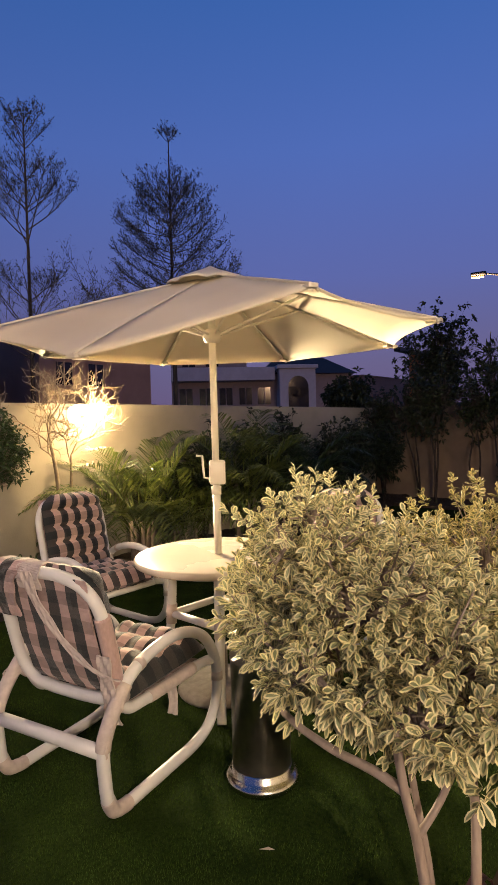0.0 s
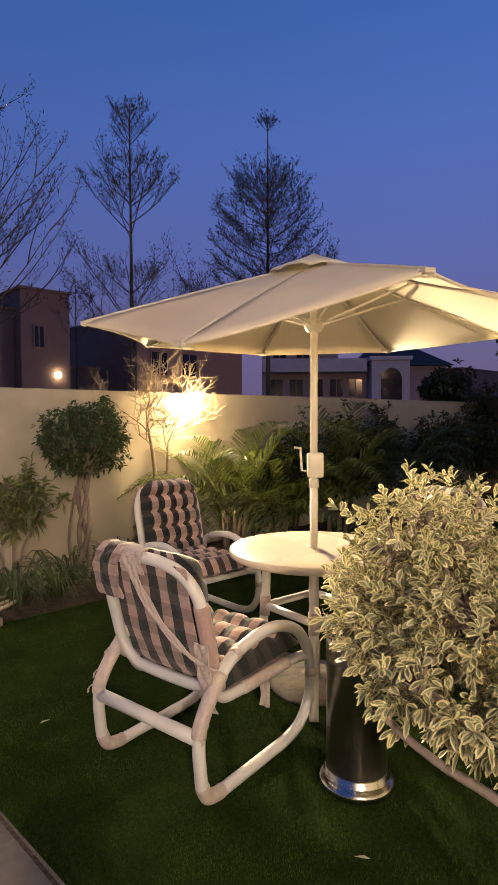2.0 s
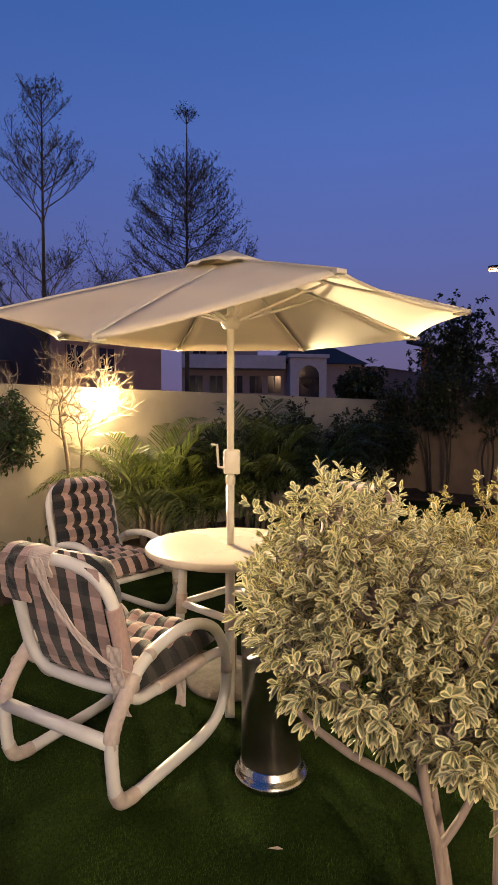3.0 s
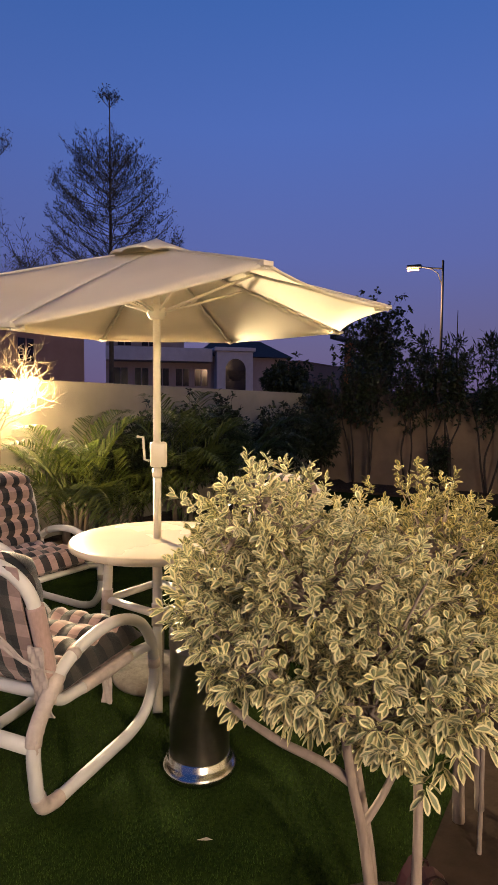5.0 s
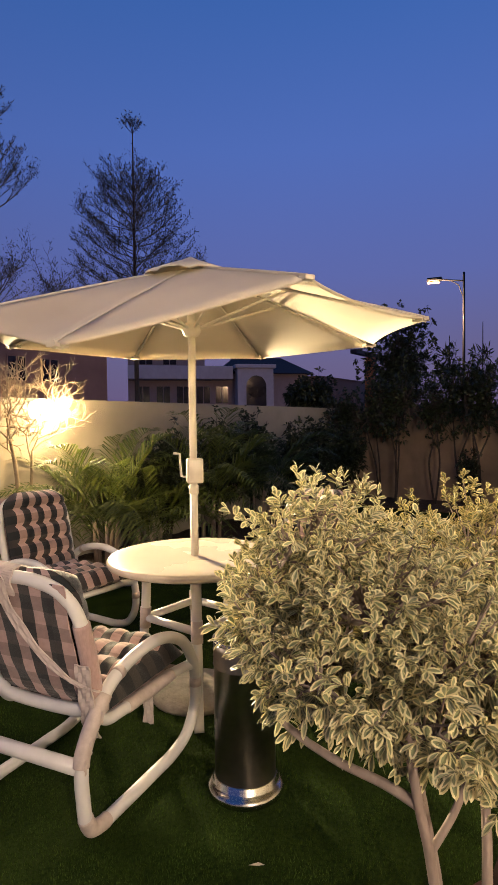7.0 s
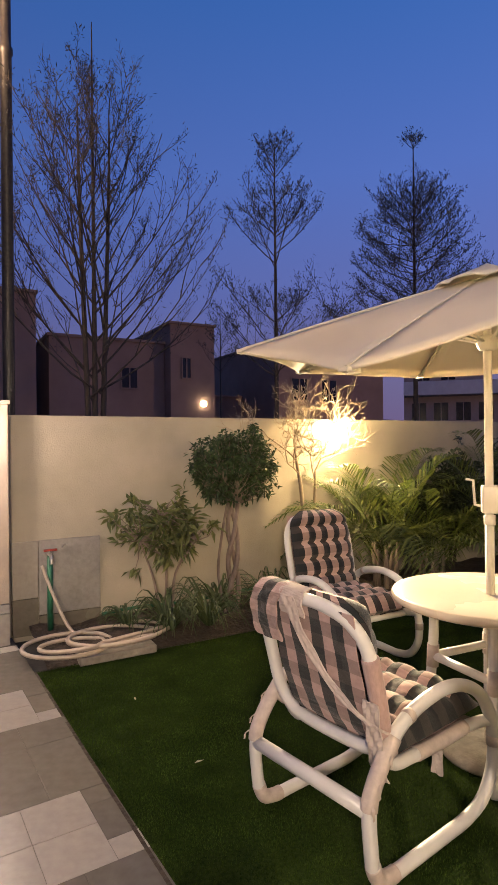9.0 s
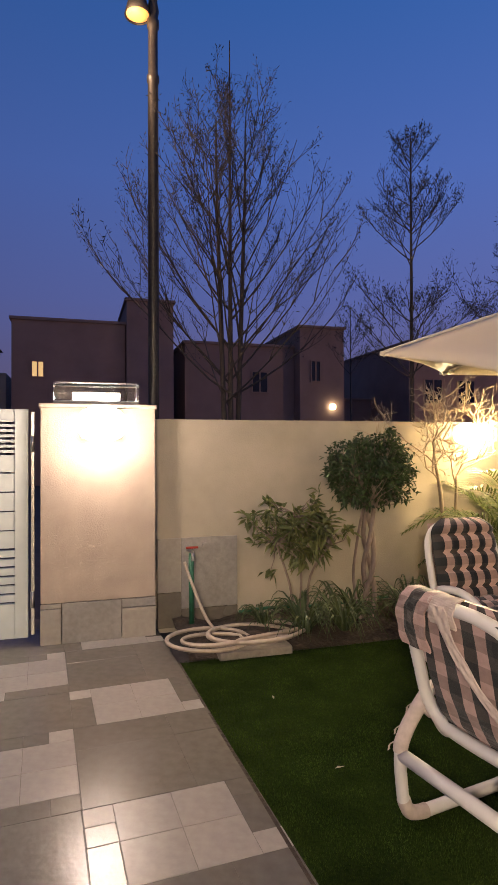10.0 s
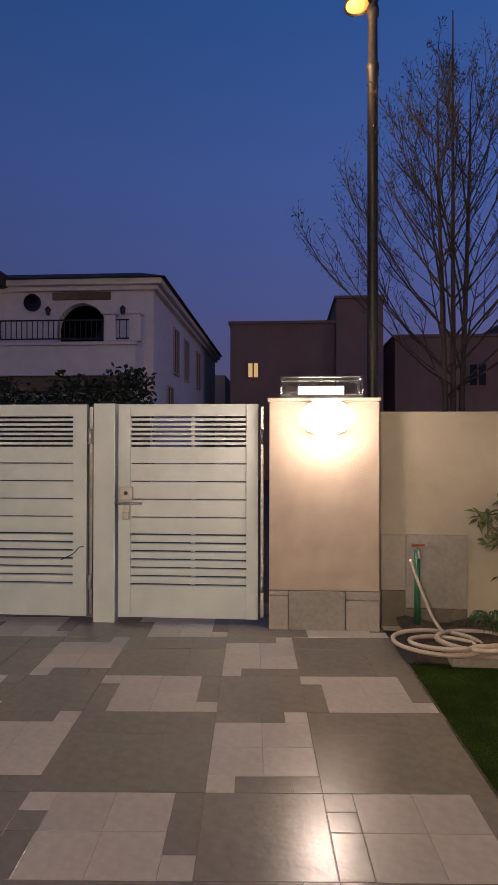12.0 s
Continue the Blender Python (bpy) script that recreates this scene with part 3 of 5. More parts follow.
part("handle", box(-0.05, 0.05, -0.035, -0.015, 0.66, 0.678, 0.006), M_RED, tap, "red tap handle")
part("wall_outlet", lathe([(0, 0), (0.022, 0), (0.022, 0.03), (0, 0.03)], 14), M_CAP, tap).matrix_basis = pose(0.13, 0.112, 0.66, 90, 0, 0)
hose = thing("garden_hose", pose(1.42, 4.1, 0), "cream garden hose coiled in loose loops on the ground", "hose")
part("drop", tube([(-0.30, 0.42, 0.57), (-0.25, 0.36, 0.40), (-0.17, 0.27, 0.18), (-0.12, 0.18, 0.10)], 0.0125, 8), M_HOSE, hose, "", True)
loop = []
for k in range(44):
    a = k * 2 * math.pi / 11
    turn_ = k // 11
    cx, cy = (-0.20, 0.12, -0.16, 0.18, -0.12, 0.02)[turn_], (0.02, 0.03, -0.03, 0.05, 0.06, -0.05)[turn_]
    r_ = (0.24, 0.25, 0.19, 0.30, 0.17, 0.24)[turn_]
    lift = 0.075 if -0.25 < cy + 0.7 * r_ * math.sin(a) < 0.25 else 0.03
    loop.append((cx + 1.25 * r_ * math.cos(a), cy + 0.92 * r_ * math.sin(a), lift + 0.008 * turn_ + 0.02 * math.sin(a * 0.7 + turn_)))
part("coil", tube(loop, 0.015, 8, steps=4), M_HOSE, hose, "", True)
slab = tagged(part("paving_block", box(1.25, 1.78, 3.88, 4.22, 0.0, 0.055, 0.008), M_CONCRETE), "weathered beige concrete paving block under the hose", "paving block")
irrigation = thing("irrigation_pipe", pose(1.6, 4.66, 0.1), "green plastic irrigation pipe along the wall foot", "pipe")
part("pipe", tube([(0, 0, 0.0), (0.3, 0.01, 0.01), (0.7, -0.01, 0.0), (1.4, 0.01, 0.02)], 0.014, 8), M_GREEN, irrigation, "", True)


# ---- furniture ----
TABLE = (2.68, 1.825)
table = thing("garden_table", pose(*TABLE, 0, 0, 0, 221), "round cream garden table on white tube legs", "table")
part("tabletop", lathe([(0.024, 0.748), (0.30, 0.750), (0.43, 0.752), (0.447, 0.748), (0.453, 0.737), (0.45, 0.722), (0.437, 0.714), (0.425, 0.722), (0.41, 0.730),
                        (0.20, 0.732), (0.024, 0.731), (0.024, 0.748)], 56), M_TABLE, table, "glossy cream round top", True)
for k in range(4):
    a = math.pi / 2 * k
    c, s_ = math.cos(a), math.sin(a)
    part("leg", tube([(0.25 * c, 0.25 * s_, 0.728), (0.262 * c, 0.262 * s_, 0.43), (0.30 * c, 0.30 * s_, 0.15), (0.38 * c, 0.38 * s_, 0.0)], 0.024, 12), M_PVC, table, "", True)
    part("joint_wrap", tube([(0.258 * c, 0.258 * s_, 0.485), (0.263 * c, 0.263 * s_, 0.38)], 0.029, 12, curve=False), M_WRAP, table, "", True)
    a2 = a + math.pi / 2
    part("crossbar", tube([(0.258 * c, 0.258 * s_, 0.43), (0.258 * math.cos(a2), 0.258 * math.sin(a2), 0.43)], 0.020, 10, curve=False), M_PVC, table, "", True)

parasol = thing("parasol", pose(*TABLE, 0, 0, 0, 15), "open cream canvas garden parasol standing through the table", "parasol")
part("base", lathe([(0.0, 0.0), (0.23, 0.0), (0.24, 0.015), (0.23, 0.045), (0.10, 0.06), (0.035, 0.065), (0.035, 0.24), (0.0, 0.24)], 36), M_CONCRETE, parasol, "beige weighted base", True)
part("pole", lathe([(0.0, 0.2), (0.021, 0.2), (0.021, 1.10), (0.019, 1.10), (0.019, 2.22), (0.0, 2.24)], 18), M_POLE, parasol, "", True)
part("collar", lathe([(0.0195, 1.07), (0.026, 1.07), (0.026, 1.115), (0.0195, 1.115)], 18), M_POLE, parasol, "", True)
crank = part("crank_box", box(-0.033, 0.033, -0.05, 0.036, 1.125, 1.255, 0.012), M_POLE, parasol, "cream crank housing", True)
crank.matrix_basis = pose(0, 0, 0, 0, 0, 30)
handle = part("crank_handle", tube([(-0.02, 0.04, 1.16), (-0.02, 0.065, 1.165), (-0.02, 0.07, 1.235), (-0.02, 0.072, 1.28), (-0.02, 0.105, 1.285)], 0.007, 8, curve=False), M_POLE, crank)
RIM, TIP_Z, TOP_Z, RIBS = 1.17, 1.90, 2.242, 8


def rib_point(k, s):
    """A point along rib k; one rib is bent and hangs low."""
    tip, reach = {4: (1.71, 1.12), 5: (1.93, 1.15)}.get(k % RIBS, (TIP_Z, RIM))
    a = 2 * math.pi * (k % RIBS) / RIBS
    return Vector((reach * s * math.cos(a), reach * s * math.sin(a), TOP_Z + (tip - TOP_Z) * (0.95 * s + 0.05 * s * s)))


def canopy_point(k, across, along):
    """A point of panel k: across 0..1 from rib to rib, along 0..1 from top to rim."""
    bow = 4 * across * (1 - across)
    p0, p1 = rib_point(k, along), rib_point(k + 1, along)
    p = p0.lerp(p1, across)
    pull = 1 - 0.062 * bow * along ** 3
    p.x, p.y = p.x * pull, p.y * pull
    p.z += bow * (-0.014 * along + 0.010 * along ** 3) + 0.004 * math.sin(14 * along + 5 * across + k) * bow
    return p


for k in range(RIBS):
    bm = bmesh.new()
    grid = [[bm.verts.new(canopy_point(k, i / 8, 0.06 + 0.94 * j / 10)) for i in range(9)] for j in range(11)]
    hem = [bm.verts.new(v.co + Vector((0, 0, -0.012)) * 1.0 - Vector((v.co.x, v.co.y, 0)) * 0.004) for v in grid[-1]]
    grid.append(hem)
    for j in range(11):
        for i in range(8):
            bm.faces.new((grid[j][i], grid[j + 1][i], grid[j + 1][i + 1], grid[j][i + 1]))
    panel = part("canopy_panel", bm, M_CANVAS, parasol, "", True)
    md = panel.modifiers.new("cloth", "SOLIDIFY")
    md.thickness = 0.003
    a = 2 * math.pi * k / RIBS
    c, s_ = math.cos(a), math.sin(a)
    rib_pts = [rib_point(k, q) - Vector((0, 0, 0.014)) for q in (0.02, 0.3, 0.6, 0.995)]
    part("seam", tube([rib_point(k, q) + Vector((0, 0, 0.002)) for q in (0.17, 0.4, 0.7, 0.99)], 0.0065, 6, steps=3), M_CANVAS, parasol, "raised sewn seam")
    rib = part("rib", tube(rib_pts, 0.0085, 6, steps=3), M_POLE, parasol)
    part("strut", tube([(0.03 * c, 0.03 * s_, 1.925), tuple(rib_point(k, 0.44) - Vector((0, 0, 0.016)))], 0.008, 6, curve=False), M_POLE, rib)
    part("pocket", box(RIM - 0.07, RIM + 0.008, -0.02, 0.02, -0.012, 0.006, 0.004), M_CANVAS, rib, "sewn corner pocket").matrix_basis = (
        Matrix.Translation(rib_point(k, 1.0) - Vector((RIM * c, RIM * s_, 0))) @ Matrix.Rotation(a, 4, "Z"))
part("hub", lathe([(0.02, 1.885), (0.038, 1.89), (0.05, 1.915), (0.05, 1.94), (0.036, 1.955), (0.02, 1.96)], 18), M_POLE, parasol, "ribbed plastic runner hub", True)
bm = bmesh.new()
ring_in = [bm.verts.new((0, 0, 2.298))]
prev = None
for q, z in ((0.05, 2.273), (0.14, 2.238), (0.235, 2.200), (0.238, 2.190)):
    ring = [bm.verts.new((q * (1 - 0.05 * (i % 4 == 2)) * math.cos(i * math.pi / 16), q * (1 - 0.05 * (i % 4 == 2)) * math.sin(i * math.pi / 16),
                          z - 0.012 * (i % 4 == 2) * q / 0.28)) for i in range(32)]
    for i in range(32):
        if prev is None:
            bm.faces.new((ring_in[0], ring[i], ring[(i + 1) % 32]))
        else:
            bm.faces.new((prev[i], ring[i], ring[(i + 1) % 32], prev[(i + 1) % 32]))
    prev = ring
part("vent_cap", bm, M_CANVAS, parasol, "small canvas wind vent", True).modifiers.new("cloth", "SOLIDIFY").thickness = 0.003


def pad(width, length, thick, roll, cells, seed):
    """A tufted cushion lying in x (width) and y (length), z up; UV in metres."""
    bm = bmesh.new()
    uv = bm.loops.layers.uv.new("UVMap")
    nx, ny = 24, max(18, int(length * 52))
    g = {}
    for top in (0, 1):
        for j in range(ny + 1):
            for i in range(nx + 1):
                x, y = i / nx, j / ny
                edge = min(1.0, 7 * min(x, 1 - x, 1.0)) ** 0.5 * min(1.0, 9 * min(y, 1 - y)) ** 0.5
                tuft = abs(math.sin(math.pi * y * cells)) ** 0.45 * (0.72 + 0.28 * abs(math.sin(math.pi * x * 4)) ** 0.6)
                z = thick * (0.45 + 0.55 * tuft) * edge
                corner = 1.0 if y < 0.5 else 1.0 - roll * max(0.0, (y - 0.80) / 0.20) ** 2.2
                px = (x - 0.5) * width * corner
                wob = 0.004 * noise.noise((x * 5 + seed, y * 7, top))
                g[top, i, j] = bm.verts.new((px, y * length, (z if top else -0.35 * thick * edge) + wob))
    def face(q, uvs):
        f = bm.faces.new(q)
        for lp, c in zip(f.loops, uvs):
            lp[uv].uv = c
    for j in range(ny):
        for i in range(nx):
            cs = [((i + a) / nx * width + 0.055, (j + b) / ny * length) for a, b in ((0, 0), (1, 0), (1, 1), (0, 1))]
            face((g[1, i, j], g[1, i + 1, j], g[1, i + 1, j + 1], g[1, i, j + 1]), cs)
            face((g[0, i, j], g[0, i, j + 1], g[0, i + 1, j + 1], g[0, i + 1, j]), [cs[0], cs[3], cs[2], cs[1]])
    return bm


def strip(points, width, thick, across=(0, 1, 0)):
    """A cloth band along points with UVs."""
    bm = bmesh.new()
    uv = bm.loops.layers.uv.new("UVMap")
    path = smooth_path(points, False, 5)
    ac = Vector(across)
    rows2, run = [], 0.0
    for i, p in enumerate(path):
        run += (p - path[i - 1]).length if i else 0.0
        rows2.append(([bm.verts.new(p + ac * width * (q - 0.5) + Vector((0.004 * math.sin(9 * q + i), 0, 0))) for q in (0, 0.2, 0.4, 0.6, 0.8, 1)], run))
    for (a, ra), (b, rb) in zip(rows2, rows2[1:]):
        for q in range(5):
            f = bm.faces.new((a[q], b[q], b[q + 1], a[q + 1]))
            for lp, c in zip(f.loops, ((q * 0.2 * width, ra), (q * 0.2 * width, rb), ((q + 1) * 0.2 * width, rb), ((q + 1) * 0.2 * width, ra))):
                lp[uv].uv = c
    return bm


def lounge_chair(label, tall):
    """White tube armchair facing +x on sled side loops, with a tufted checked cushion tied on; origin between the rear feet."""
    ob = thing("garden_armchair", pose(0, 0, 0), label, "chair", "chairs round the garden table")
    half = 0.289
    side = [(0.0, 0.027), (0.10, 0.026), (0.22, 0.026), (0.34, 0.027), (0.46, 0.030), (0.575, 0.062), (0.645, 0.15), (0.662, 0.26), (0.635, 0.375), (0.565, 0.475),
            (0.46, 0.535), (0.34, 0.560), (0.22, 0.552), (0.11, 0.525), (0.025, 0.475), (-0.045, 0.395), (-0.088, 0.325), (-0.098, 0.25), (-0.092, 0.17), (-0.082, 0.095), (-0.055, 0.045)]
    for sg in (-1, 1):
        y = sg * half
        part("side_frame", tube([(x, y, z) for x, z in side], 0.0245, 14, True, steps=4), M_PVC, ob, "", True)
        part("joint_wrap", tube([(0.03, y, 0.478), (-0.045, y, 0.395), (-0.088, y, 0.325), (-0.097, y, 0.285)], 0.0285, 14), M_WRAP, ob, "worn pinkish tape wrap", True)
        part("foot_wrap", tube([(-0.083, y, 0.10), (-0.055, y, 0.045), (0.0, y, 0.028), (0.03, y, 0.027)], 0.0272, 14), M_WRAP, ob, "", True)
        part("tape_ring", tube([(0.10, y, 0.521), (0.125, y, 0.529)], 0.0268, 14, curve=False), M_WRAP, ob, "", True)
        part("tape_ring", tube([(0.661, y, 0.245), (0.661, y, 0.285)], 0.0268, 14, curve=False), M_WRAP, ob, "", True)
        for q in range(3):
            x0, z0 = (0.0, -0.06, -0.09)[q], (0.445, 0.37, 0.315)[q]
            part("frayed_end", strip([(x0 - 0.015, y + sg * 0.024, z0), (x0 - 0.03, y + sg * 0.036, z0 - 0.012), (x0 - 0.03, y + sg * 0.04, z0 - 0.035)], 0.012, 0.002, (0.8, 0, 0.6)), M_WRAP, ob)
    part("rear_crossbar", tube([(-0.094, -half, 0.275), (-0.094, half, 0.275)], 0.0262, 14, curve=False), M_PVC, ob, "", True)
    foot = Vector((0.035, 0, 0.392))
    lean = Vector((-0.135, 0, 0.548)).normalized()
    out = Vector((-lean.z, 0, lean.x))

    def back(y, s, off=0.0):
        return foot + lean * (s * tall) + Vector((0, y, 0)) + out * off
    outline = [(-0.13, 0.0), (0.13, 0.0), (0.215, 0.035), (0.258, 0.115), (0.264, 0.25), (0.264, 0.37), (0.246, 0.46), (0.19, 0.525), (0.10, 0.555), (0.0, 0.562),
               (-0.10, 0.555), (-0.19, 0.525), (-0.246, 0.46), (-0.264, 0.37), (-0.264, 0.25), (-0.258, 0.115), (-0.215, 0.035)]
    part("back_frame", tube([back(y, s) for y, s in outline], 0.0245, 14, True, steps=4), M_PVC, ob, "", True)
    for sg in (-1, 1):
        rail = [back(sg * 0.222, 0.035), (0.09, sg * 0.236, 0.350), (0.18, sg * 0.238, 0.337), (0.36, sg * 0.24, 0.335), (0.52, sg * 0.24, 0.338), (0.60, sg * 0.262, 0.345), (0.645, sg * 0.286, 0.35)]
        part("seat_rail", tube(rail, 0.0235, 12), M_PVC, ob, "", True)
        part("rail_wrap", tube([(0.22, sg * 0.239, 0.337), (0.36, sg * 0.24, 0.335), (0.53, sg * 0.241, 0.339)], 0.0272, 12), M_WRAP, ob, "pink cloth wound round the seat rail", True)
        part("back_joint", tube([back(sg * 0.25, 0.09), (0.045, sg * 0.262, 0.42), (0.01, sg * 0.286, 0.455)], 0.0265, 12), M_WRAP, ob, "", True)
    part("seat_crossbar", tube([(0.575, -0.24, 0.338), (0.575, 0.24, 0.338)], 0.021, 12, curve=False), M_PVC, ob, "", True)
    sling = strip([back(-0.03, 0.56, 0.012), back(-0.03, 0.40, 0.024), back(-0.03, 0.22, 0.024), back(-0.04, 0.10, 0.016), back(-0.05, 0.045, 0.0)], 0.41, 0.004)
    part("back_sling", sling, M_CHECK, ob).modifiers.new("cloth", "SOLIDIFY").thickness = 0.004
    cushion = part("back_cushion", pad(0.50, 0.585 * tall, 0.085, 0.40, 5, 1.0), M_CHECK, ob, "tufted checked back cushion", True)
    cushion.matrix_basis = Matrix.Translation(foot + lean * 0.0 + out * -0.036) @ Matrix((Vector((0, 1, 0)), lean, Vector((0, 1, 0)).cross(lean))).transposed().to_4x4()
    seat = part("seat_cushion", pad(0.50, 0.56, 0.095, 0.0, 4, 2.0), M_CHECK, ob, "tufted checked seat cushion", True)
    seat.matrix_basis = Matrix.Translation((0.635, 0, 0.398)) @ Matrix((Vector((0, 1, 0)), Vector((-1, 0, -0.03)).normalized(), Vector((-0.03, 0, 1)).normalized())).transposed().to_4x4()
    part("seat_sling", strip([(0.05, 0, 0.362), (0.25, 0, 0.352), (0.45, 0, 0.352), (0.58, 0, 0.36)], 0.47, 0.004), M_CHECK, ob).modifiers.new("cloth", "SOLIDIFY").thickness = 0.004
    return ob, back


def tie_on(ob, back):
    """The cushion's flap, ties and sash over the backrest."""
    flap = strip([back(0.215, 0.36, 0.040), back(0.22, 0.44, 0.044), back(0.20, 0.53, 0.044), back(0.175, 0.578, 0.030), back(0.165, 0.602, 0.0), back(0.16, 0.59, -0.05)], 0.15, 0.004)
    part("cushion_flap", flap, M_CHECK, ob, "checked flap hung over the backrest").modifiers.new("cloth", "SOLIDIFY").thickness = 0.008
    top = strip([back(0.05, 0.50, 0.034), back(0.05, 0.562, 0.034), back(0.05, 0.598, 0.012), back(0.05, 0.60, -0.03)], 0.12, 0.004)
    part("cushion_flap", top, M_WRAP, ob, "faded pink flap over the top tube").modifiers.new("cloth", "SOLIDIFY").thickness = 0.006
    wrap = [back(y, s) for y, s in ((-0.263, 0.40), (-0.265, 0.30), (-0.264, 0.2), (-0.258, 0.115), (-0.235, 0.055))]
    part("tie_band", tube(wrap, 0.031, 12), M_CHECK, ob, "faded cloth tied along the back frame", True)
    tail = strip([back(-0.262, 0.25, 0.034), back(-0.262, 0.16, 0.04), back(-0.258, 0.08, 0.044), back(-0.25, 0.0, 0.04), back(-0.245, -0.07, 0.03)], 0.065, 0.004)
    part("tie_band", tail, M_WRAP, ob, "pink cloth tie hanging by the frame").modifiers.new("cloth", "SOLIDIFY").thickness = 0.005
    sash = strip([back(0.05, 0.585, 0.036), back(0.02, 0.46, 0.042), back(-0.05, 0.34, 0.046), back(-0.15, 0.23, 0.050), back(-0.255, 0.17, 0.048), back(-0.285, 0.14, 0.02)], 0.055, 0.004)
    part("sash", sash, M_WRAP, ob, "pink cloth sash").modifiers.new("cloth", "SOLIDIFY").thickness = 0.005
    part("loose_strap", strip([(0.60, -0.02, 0.33), (0.63, -0.03, 0.22), (0.62, -0.06, 0.12), (0.57, -0.09, 0.07)], 0.055, 0.004), M_WRAP, ob).modifiers.new("cloth", "SOLIDIFY").thickness = 0.004


chair, chair_back = lounge_chair("white tube garden armchair with a checked cushion tied over its back", 0.93)
tie_on(chair, chair_back)
chair.matrix_world = pose(1.656, 1.743, 0, 0, 0, 9.2)
chair_b, _ = lounge_chair("white tube garden armchair with plump pink and black checked cushions", 1.0)
chair_b.matrix_world = pose(2.885, 3.42, 0, 0, 0, -91)
chair_c = copy_thing(chair_b, pose(3.92, 1.76, 0, 0, 0, 180))

bin_ = thing("pedal_bin", pose(2.175, 1.165, 0), "dark polished steel waste bin with a chrome foot ring", "bin")
part("body", lathe([(0.0, 0.03), (0.119, 0.03), (0.119, 0.50), (0.122, 0.505), (0.119, 0.51), (0.122, 0.52), (0.119, 0.53), (0.122, 0.54), (0.119, 0.55), (0.122, 0.56),
                     (0.119, 0.57), (0.121, 0.60), (0.106, 0.60), (0.106, 0.45), (0.0, 0.44)], 48), M_BIN, bin_, "dark mirror-like steel body", True)
part("foot_ring", lathe([(0.1195, 0.075), (0.1235, 0.072), (0.1245, 0.05), (0.134, 0.043), (0.146, 0.034), (0.150, 0.022), (0.146, 0.008), (0.138, 0.0), (0.0, 0.0)], 48), M_CHROME, bin_, "flared chrome foot ring", True)
part("rim", lathe([(0.106, 0.603), (0.115, 0.612), (0.124, 0.605), (0.1225, 0.595)], 48), M_CHROME, bin_, "chrome rim", True)
bm = lathe([(0.10, 0.60), (0.108, 0.622), (0.09, 0.628), (0.05, 0.612), (0.0, 0.60)], 30)
for v in bm.verts:
    v.co.z += 0.008 * noise.noise(v.co * 40)
part("liner", bm, M_BLUE, bin_, "crumpled blue bin liner", True)
copy_thing(bin_, pose(0.69, 0.67, 0.006))


# ---- plants in the garden ----
def spray(rng, n, spread):
    """Random unit directions leaning upwards."""
    v = rng.normal(0, 1, (n, 3)) * np.array([spread, spread, 0.5]) + np.array([0, 0, 0.45])
    return unit(v)


def limb_segs(points, r0, r1, steps=4):
    path = smooth_path(points, False, steps)
    n = len(path) - 1
    return [(tuple(path[i]), tuple(path[i + 1]), r0 + (r1 - r0) * i / n, r0 + (r1 - r0) * (i + 1) / n) for i in range(n)]


def variegated_bush(name, place, lobes, seed, mats, label, stems):
    """Many rosettes of two-tone leaves on a branching frame of pale stems."""
    rng = np.random.default_rng(seed)
    ob = thing(name, pose(*place), label, "bush")
    for pts, r0, r1 in stems:
        part("stem", tube(pts, (r0, r1), 9, steps=5), M_BARK, ob, "", True)
    hubs, outs, segs = [], [], []
    for centre, size, count in lobes:
        c, s = np.array(centre), np.array(size)
        d = unit(rng.normal(0, 1, (count, 3)))
        lump = np.array([0.82 + 0.36 * noise.noise((q[0] * 2.2 + seed, q[1] * 2.2, q[2] * 2.2)) + 0.12 * noise.noise((q[0] * 6, q[1] * 6 + seed, q[2] * 6)) for q in d])
        hub = c + d * s * (lump * rng.uniform(0.42, 1.0, count) ** 0.55)[:, None]
        forks = [c + np.array(q) * s for q in ((0, 0, -0.65), (-0.35, 0.2, -0.4), (0.35, -0.1, -0.4), (0.1, 0.35, -0.3), (-0.1, -0.35, -0.35), (0, 0, 0.05))]
        for i in range(0, count, 2):
            f = min(forks, key=lambda q: np.linalg.norm(q - hub[i]))
            m_ = (f + hub[i]) / 2 + rng.normal(0, 0.015, 3)
            segs += [(tuple(f), tuple(m_), 0.006, 0.004), (tuple(m_), tuple(hub[i]), 0.004, 0.0018)]
        hubs.append(hub)
        outs.append(d)
    hub, d = np.concatenate(hubs), np.concatenate(outs)
    shoot = rng.random(len(hub)) < 0.16
    hub = hub + (d * 0.6 + np.array([0, 0, 0.5])) * (shoot * rng.uniform(0.03, 0.09, len(hub)))[:, None]
    count = len(hub)
    tagged(sticks("twigwork", segs, M_BARK, ob, 4), kind="stuff")
    per = 11
    out = unit(d + np.array([0, 0, 0.55]) + rng.normal(0, 0.25, (count, 3)))
    base = np.repeat(hub, per, 0)
    axis = np.repeat(out, per, 0)
    n = len(base)
    k = np.tile(np.arange(per), count)
    rnd = unit(np.cross(axis, rng.normal(0, 1, (n, 3))))
    way = unit(axis * (0.18 + 0.13 * k[:, None]) + rnd + np.array([0, 0, 0.22]))
    base = base + axis * (0.050 * (k / per))[:, None] - axis * 0.02
    size = np.clip(1.12 - 0.60 * (base[:, 2:3] - 0.62), 0.74, 1.1)
    tagged(leaves("foliage", base, way, 0.042 * size, 0.0182 * size, mats, ob, rng, 0.22, True), kind="stuff")
    return ob


